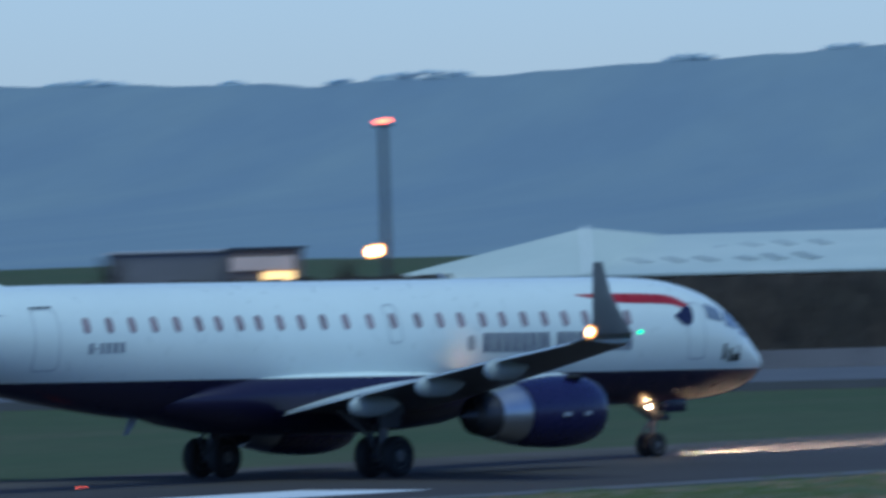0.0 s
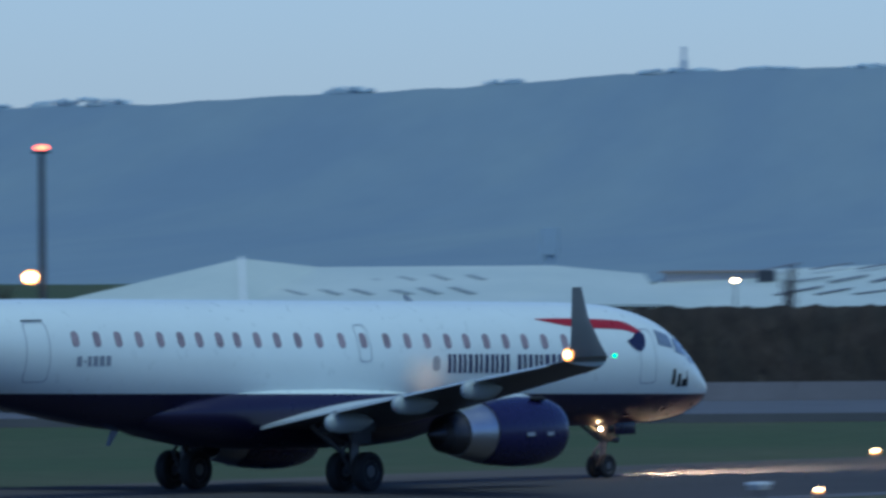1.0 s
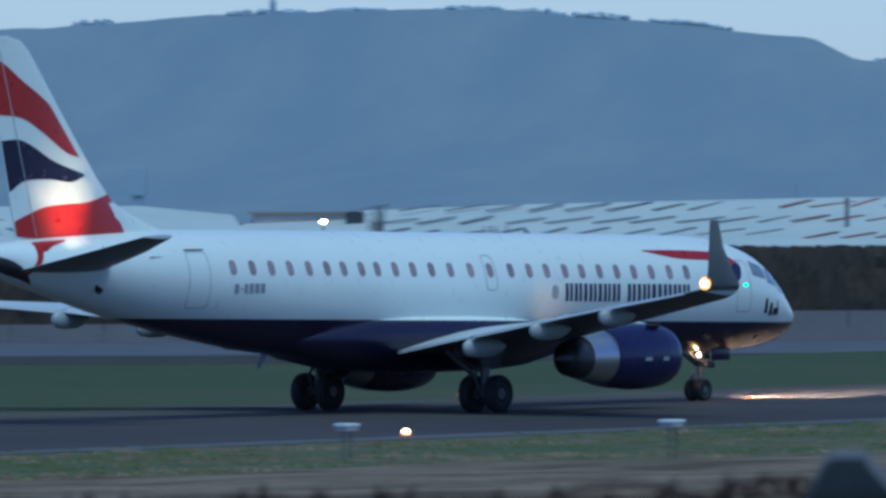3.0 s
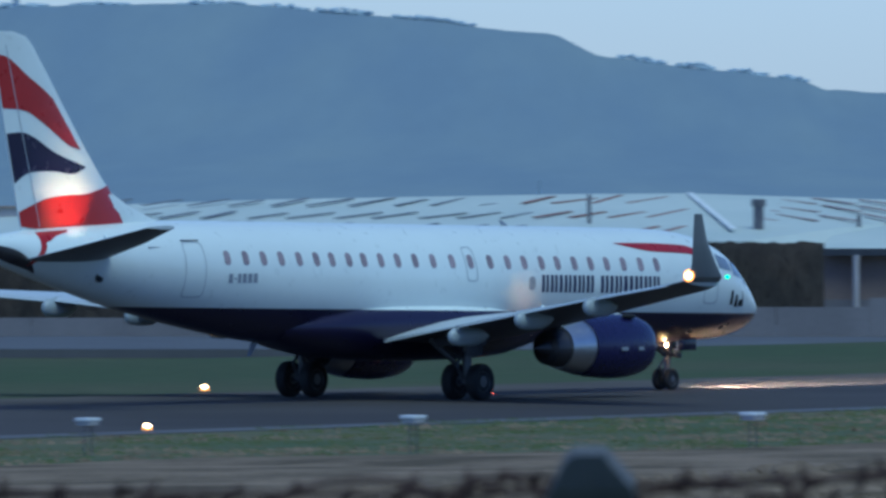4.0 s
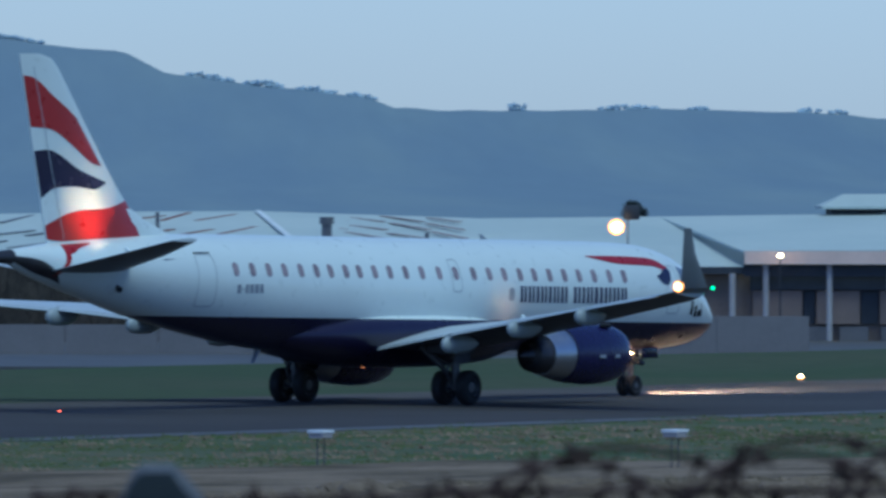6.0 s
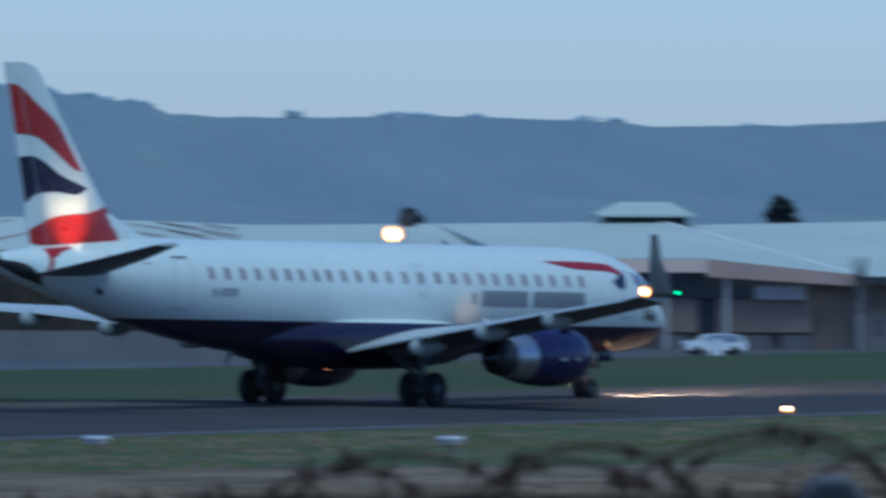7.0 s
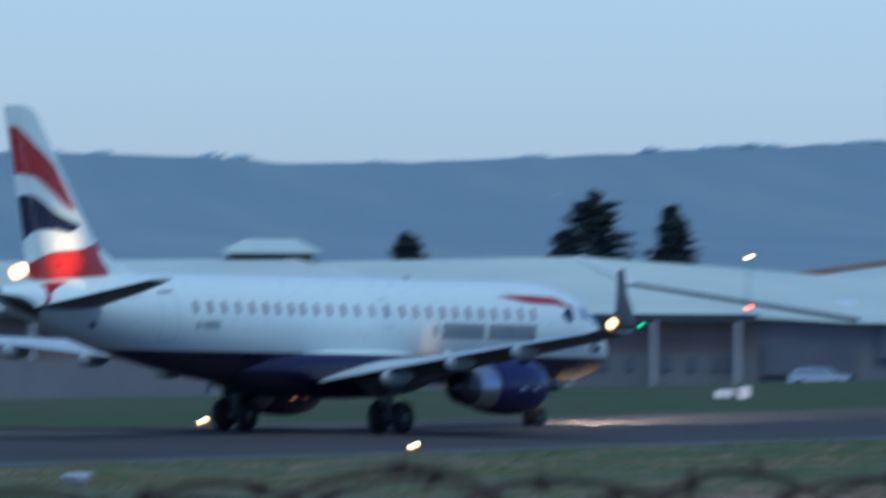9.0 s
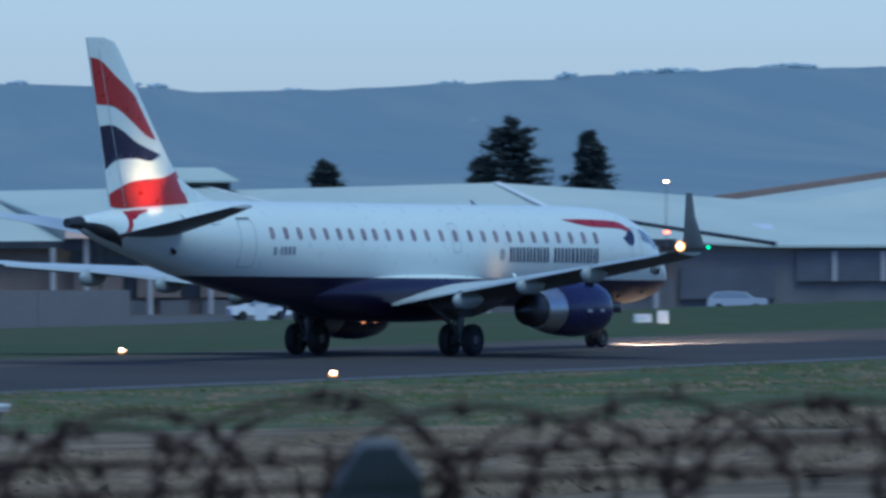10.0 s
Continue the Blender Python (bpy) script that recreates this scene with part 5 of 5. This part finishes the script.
        lathe(bm, [(-12.45, 0.03), (-12.3, 0.12), (-11.95, 0.26), (-11.9, 0.44), (-11.85, 0.48), (-11.3, 0.58), (-11.1, 0.585)], "x", (0, side * 4.3, deck - 0.01), 30)
        part("exhaust_nozzle", bm, HOTMETAL, engine, "dark burnt metal exhaust cone")
        bm = bmesh.new()
        lathe(bm, [(-8.0, 0.66), (-7.98, 0.3), (-7.8, 0.16), (-7.65, 0.02)], "x", (0, side * 4.3, deck), 24)
        part("fan", bm, DARKGREY, engine, "dark fan face")
        bm = bmesh.new()
        loft(bm, [[(x, side * 4.3 + o * w, z) for x, w, o in ((x0, 0.05, 1), (x1, 0.1, 1), (x2, 0.14, 1), (x3, 0.03, 1), (x3, 0.03, -1), (x2, 0.14, -1), (x1, 0.1, -1), (x0, 0.05, -1))] for z, x0, x1, x2, x3 in ((2.25, -7.6, -8.2, -10.5, -12.6), (2.45, -8.6, -9.2, -11.0, -13.6), (2.15 + 0.1, -11.0, -11.3, -12.2, -14.2))])
        part("pylon", bm, WHITE, engine, "pale engine pylon")
        for x, w in ((-9.3, 0.3), (-8.5, 0.24)):
            bm = bmesh.new()
            box(bm, x - w / 2, x + w / 2, side * 5.225 - 0.02, side * 5.225 + 0.02, 1.36, 1.46)
            part("cowl_placard", bm, SEAM, engine, "small pale placard")
        # warm reflection on the inner cowl, put in as two glowing strips
        for x, w in ((-9.55, 0.2), (-8.75, 0.36)):
            bm = bmesh.new()
            box(bm, x - w / 2, x + w / 2, side * 3.42 - 0.03, side * 3.42 + 0.03, deck - 0.36, deck - 0.24, 0.01)
            part("cowl_reflection", bm, COWLGLINT, engine, "small glowing strip in place of a warm reflection on the cowl")
        # inlet scoop mark on the cowl shoulder
        bm = bmesh.new()
        blob(bm, (-8.5, side * 4.78, 2.33), 0.34, 0.12, 0.07, 2, 0)
        part("cowl_scoop", bm, BLACK, engine, "dark scoop on the cowl shoulder")
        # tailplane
        tail = part("tailplane", foil(bmesh.new(), [(-27.5, -30.9, side * 0.55, 4.12, 0), (-28.9, -31.25, side * 3.2, 4.62 + 0.4 * lift(6.5), 0), (-30.15, -31.35, side * 5.15, 5.02 + 0.4 * lift(13.0), 0)], 0.075), WINGLIGHT, jet, "pale grey swept tailplane, underside shade in its colour")
        shade_below(tail, WINGSHADE)
        if side < 0:
            # floodlight in a shielded housing on the tailplane, turned up at the fin
            aim = look((-28.75, side * 1.75, 4.66), (-28.65, 0, 5.95))
            bm = bmesh.new()
            lathe(bm, [(-0.02, 0.01), (-0.02, 0.05), (-0.01, 0.05), (-0.01, 0.01)], "z", seg=14)
            bm.transform(aim)
            part("fin_floodlight", bm, FINLAMP, tail, "small warm lamp that lights the fin")
            bm = bmesh.new()
            lathe(bm, [(0.10, 0.01), (0.09, 0.05), (0.0, 0.065), (-0.16, 0.075), (-0.16, 0.07), (0.0, 0.06), (0.03, 0.01)], "z", seg=14)
            bm.transform(aim)
            part("lamp_housing", bm, WHITE, tail, "white lamp housing")
    # fin with its waving bands
    bm = bmesh.new()
    rings = []
    for z in (4.75, 5.2, 5.6, 5.95, 6.6, 7.4, 8.4, 9.4, 10.0, 10.25, 10.38):
        le = lerp([(4.75, -22.9), (5.2, -24.6), (5.6, -25.75), (5.95, -26.5), (7.4, -27.85), (10.0, -29.95), (10.25, -30.3), (10.38, -30.9)], z)
        te = -30.45 - (z - 4.9) * 0.245
        ring = []
        us = [(1 - math.cos(math.pi * i / 10)) / 2 for i in range(11)]
        up = [(le - (le - te) * u, fin_half(le - (le - te) * u, z) if z > 5.9 else 0.105 * 4.1 * (1.48 * math.sqrt(u) - 0.63 * u - 1.76 * u * u + 1.42 * u**3 - 0.51 * u**4) + 0.02, z) for u in us]
        ring = up + [(a, -b, c) for a, b, c in up[::-1][:-1]]
        rings.append(ring)
    loft(bm, rings)
    fin = part("fin", bm, WHITE, jet, "white fin with red and blue waving bands")
    half = lambda x, z: fin_half(x, z) + 0.012
    bands = (
        ("red_band", RED, [(-31.25, 8.27), (-30.32, 8.18), (-29.48, 7.77), (-28.60, 7.27), (-28.02, 7.12)], [(-31.61, 9.76), (-31.05, 9.64), (-30.32, 9.18), (-29.69, 8.83), (-29.22, 8.54)]),
        ("blue_band", NAVY, [(-30.74, 6.2), (-30.2, 6.49), (-29.28, 6.54), (-28.43, 6.46), (-27.85, 6.62)], [(-31.08, 7.57), (-30.45, 7.60), (-29.9, 7.42), (-29.06, 7.01), (-27.85, 6.66)]),
        ("red_band", RED, [(-30.46, 5.02), (-30.05, 4.97), (-29.3, 4.95), (-28.23, 5.02), (-27.38, 4.98), (-26.15, 4.95)], [(-30.55, 5.41), (-30.2, 5.55), (-29.49, 5.78), (-28.65, 5.87), (-27.8, 5.91), (-26.72, 6.14)]),
    )
    for side in (-1, 1):
        for name, material, low, high in bands:
            part(name, strip(low, high, half, side, 24, 10), material, fin)
        part("tail_stripe", strip([(-30.75, 3.95), (-30.35, 4.3), (-30.2, 4.85)], [(-30.55, 3.95), (-30.15, 4.3), (-29.95, 4.85)], lambda x, z: skin(x, z, 0.012), side, 10, 2), RED, body, "thin red stripe")
        part("red_lobe", strip([(-30.2, 4.60), (-29.9, 4.62), (-29.55, 4.76), (-28.95, 4.88)], [(-30.2, 4.86), (-29.85, 4.88), (-29.45, 4.90), (-28.95, 4.92)], lambda x, z: skin(x, z, 0.012), side, 12, 4), RED, body, "red lobe below the fin")
        # rudder hinge line
        part("rudder_seam", strip([(-29.75, 5.0), (-31.2, 10.0)], [(-29.72, 5.0), (-31.17, 10.0)], half, side, 12, 1), FAINTSEAM, fin)
    # dark underside of the tail cone
    part("tail_cone_belly", strip([(-32.2, 4.36), (-31.4, 4.06), (-30.6, 3.85), (-30.2, 3.72)], [(-32.3, 4.56), (-31.4, 4.45), (-30.8, 4.2), (-30.3, 3.80)], lambda x, z: skin(x, z, 0.014), -1, 14, 4), HOTMETAL, body, "dark panel on the tail cone underside")
    part("tail_cone_belly", strip([(-32.2, 4.36), (-31.4, 4.06), (-30.6, 3.85), (-30.2, 3.72)], [(-32.3, 4.56), (-31.4, 4.45), (-30.8, 4.2), (-30.3, 3.80)], lambda x, z: skin(x, z, 0.014), 1, 14, 4), HOTMETAL, body, "dark panel on the tail cone underside")
    # aerials and drain masts
    for x, z0, z1, dx in ((-19.9, 1.70, 1.30, -0.25), (-5.0, 1.48, 1.22, -0.12), (-8.0, 4.88, 5.06, -0.2)):
        bm = bmesh.new()
        loft(bm, [[(x + 0.16, -0.015, z0), (x - 0.16, -0.015, z0), (x - 0.16, 0.015, z0), (x + 0.16, 0.015, z0)], [(x + 0.04 + dx, -0.008, z1), (x - 0.1 + dx, -0.008, z1), (x - 0.1 + dx, 0.008, z1), (x + 0.04 + dx, 0.008, z1)]])
        part("blade_aerial", bm, SEAM, body)
    # small lamp added at each wing root for a warm patch on the fuselage
    for side in (-1, 1):
        aim = look((-9.2, side * 2.25, 2.55), (-8.9, side * 1.4, 3.15))
        bm = bmesh.new()
        lathe(bm, [(-0.02, 0.01), (-0.02, 0.05), (-0.01, 0.05), (-0.01, 0.01)], "z", seg=12)
        bm.transform(aim)
        part("root_fill_lamp", bm, ROOTFILL, body, "small added lamp that warms the fuselage at the wing root")
        bm = bmesh.new()
        lathe(bm, [(0.12, 0.01), (0.1, 0.06), (-0.06, 0.075), (-0.06, 0.07), (0.0, 0.06), (0.02, 0.01)], "z", seg=12)
        bm.transform(aim)
        part("lamp_housing", bm, WHITE, body)

    # main gear
    wheels = []
    for side in (-1, 1):
        gear = part("main_gear", rod(bmesh.new(), (-13.83, side * 2.97, 0.45), (-13.75, side * 2.85, 2.1), 0.13, 0.16, 14), STRUT, jet, "grey main landing gear leg")
        bm = bmesh.new()
        rod(bm, (-13.83, side * 2.45, 0.52), (-13.83, side * 3.5, 0.52), 0.09, seg=12)
        part("axle", bm, STRUT, gear)
        bm = bmesh.new()
        rod(bm, (-13.8, side * 2.85, 1.15), (-13.75, side * 1.5, 1.75), 0.08, 0.08, 10)
        rod(bm, (-13.8, side * 2.2, 1.44), (-13.3, side * 2.1, 1.95), 0.05, 0.05, 8)
        part("side_brace", bm, STRUT, gear)
        bm = bmesh.new()
        rod(bm, (-13.95, side * 2.75, 0.95), (-14.85, side * 2.35, 1.75), 0.07, 0.09, 10)
        part("retract_strut", bm, STRUT, gear)
        bm = bmesh.new()
        loft(bm, [[(-13.2, side * 2.5, z), (-14.7, side * 2.5, z), (-14.6, side * 3.25, z), (-13.3, side * 3.25, z)] for z in (1.55, 2.0)])
        part("gear_bay", bm, DARKGREY, gear, "dark wheel bay housing")
        bm = bmesh.new()
        rod(bm, (-14.05, side * 2.95, 0.62), (-14.3, side * 2.93, 1.0), 0.045, 0.045, 8)
        rod(bm, (-14.3, side * 2.93, 1.0), (-13.95, side * 2.9, 1.35), 0.045, 0.045, 8)
        part("torque_link", bm, STRUT, gear)
        bm = bmesh.new()
        loft(bm, [[(x, side * y, z) for x, y, z in ((-13.4, 3.15, zt), (-14.15, 3.15, zt), (-14.15, 3.19, zt), (-13.4, 3.19, zt))] for zt in (1.25, 2.1)])
        part("gear_door", bm, DARKGREY, gear, "dark gear leg door")
        for y in (2.54, 3.40):
            wheels.append((wheel_parts(gear, "wheel", (-13.83, side * y, 0.52), 0.52, 0.38), 0.52, (-13.83, side * y, 0.52)))
    # nose gear
    gear = part("nose_gear", rod(bmesh.new(), (0.0, 0, 0.34), (0.25, 0, 1.75), 0.085, 0.11, 14), STRUT, jet, "grey nose landing gear leg")
    bm = bmesh.new()
    rod(bm, (0, -0.24, 0.32), (0, 0.24, 0.32), 0.05, seg=10)
    part("axle", bm, STRUT, gear)
    bm = bmesh.new()
    rod(bm, (0.14, 0.12, 1.0), (-0.95, 0.16, 1.6), 0.05, 0.05, 8)
    rod(bm, (0.14, -0.12, 1.0), (-0.95, -0.16, 1.6), 0.05, 0.05, 8)
    part("drag_brace", bm, STRUT, gear)
    bm = bmesh.new()
    rod(bm, (-0.12, 0, 0.45), (-0.32, 0, 0.68), 0.04, 0.04, 8)
    rod(bm, (-0.32, 0, 0.68), (-0.02, 0, 0.92), 0.04, 0.04, 8)
    part("torque_link", bm, STRUT, gear)
    for side in (-1, 1):
        bm = bmesh.new()
        box(bm, 0.15, 1.05, side * 0.36 - 0.015, side * 0.36 + 0.015, 1.16, 1.52, 0.01)
        part("gear_door", bm, NAVY, gear, "navy nose gear door")
        wheels.append((wheel_parts(gear, "wheel", (0, side * 0.2, 0.32), 0.32, 0.2), 0.32, (0, side * 0.2, 0.32)))
        aim = pose(0.2, side * 0.17, 1.06, 0, 6, 8)
        bm = bmesh.new()
        lathe(bm, [(0.0, 0.01), (0.0, 0.075), (0.01, 0.075), (0.01, 0.01)], "x", seg=14)
        bm.transform(aim)
        part("taxi_lamp", bm, TAXILAMP, gear, "bright warm taxi lamp")
        bm = bmesh.new()
        lathe(bm, [(-0.08, 0.02), (-0.06, 0.07), (0.0, 0.09), (0.33, 0.095), (0.33, 0.088), (0.0, 0.082), (-0.01, 0.02)], "x", seg=16)
        bm.transform(aim)
        part("lamp_housing", bm, DARKGREY, gear)
        # plate added to block the beam's upward spill onto the nose belly
        bm = bmesh.new()
        box(bm, 0.12, 1.0, side * 0.17 - 0.13, side * 0.17 + 0.13, 1.17, 1.19)
        part("beam_blocker", bm, DARKGREY, gear, "flat dark plate added to keep taxi light off the nose")
    # added fill lamp under the belly, brightens the nose gear leg
    bm = bmesh.new()
    blob(bm, (-0.42, -0.34, 1.33), 0.03, 0.03, 0.03, 2, 0)
    part("gear_fill_lamp", bm, GEARFILL, gear, "small added lamp that warms the nose gear leg and belly")
    return jet, wheels


jet, wheels = make_airliner()


def run_at(t):
    """How far the airliner has rolled at t seconds."""
    return lerp(RUN, t)


def motions():
    walk(jet, [(t, pose(x, 199.03, 0.03)) for t, x in RUN])
    # the wheels roll without slipping
    for wheel, radius, at in wheels:
        rows = []
        for i in range(0, 301, 1 if radius < 0.4 else 2):
            t = i / 30
            rows.append((t, pose(*at, 0, math.degrees((run_at(t) - RUN[0][1]) / radius), 0)))
        walk(wheel, rows)


motions()
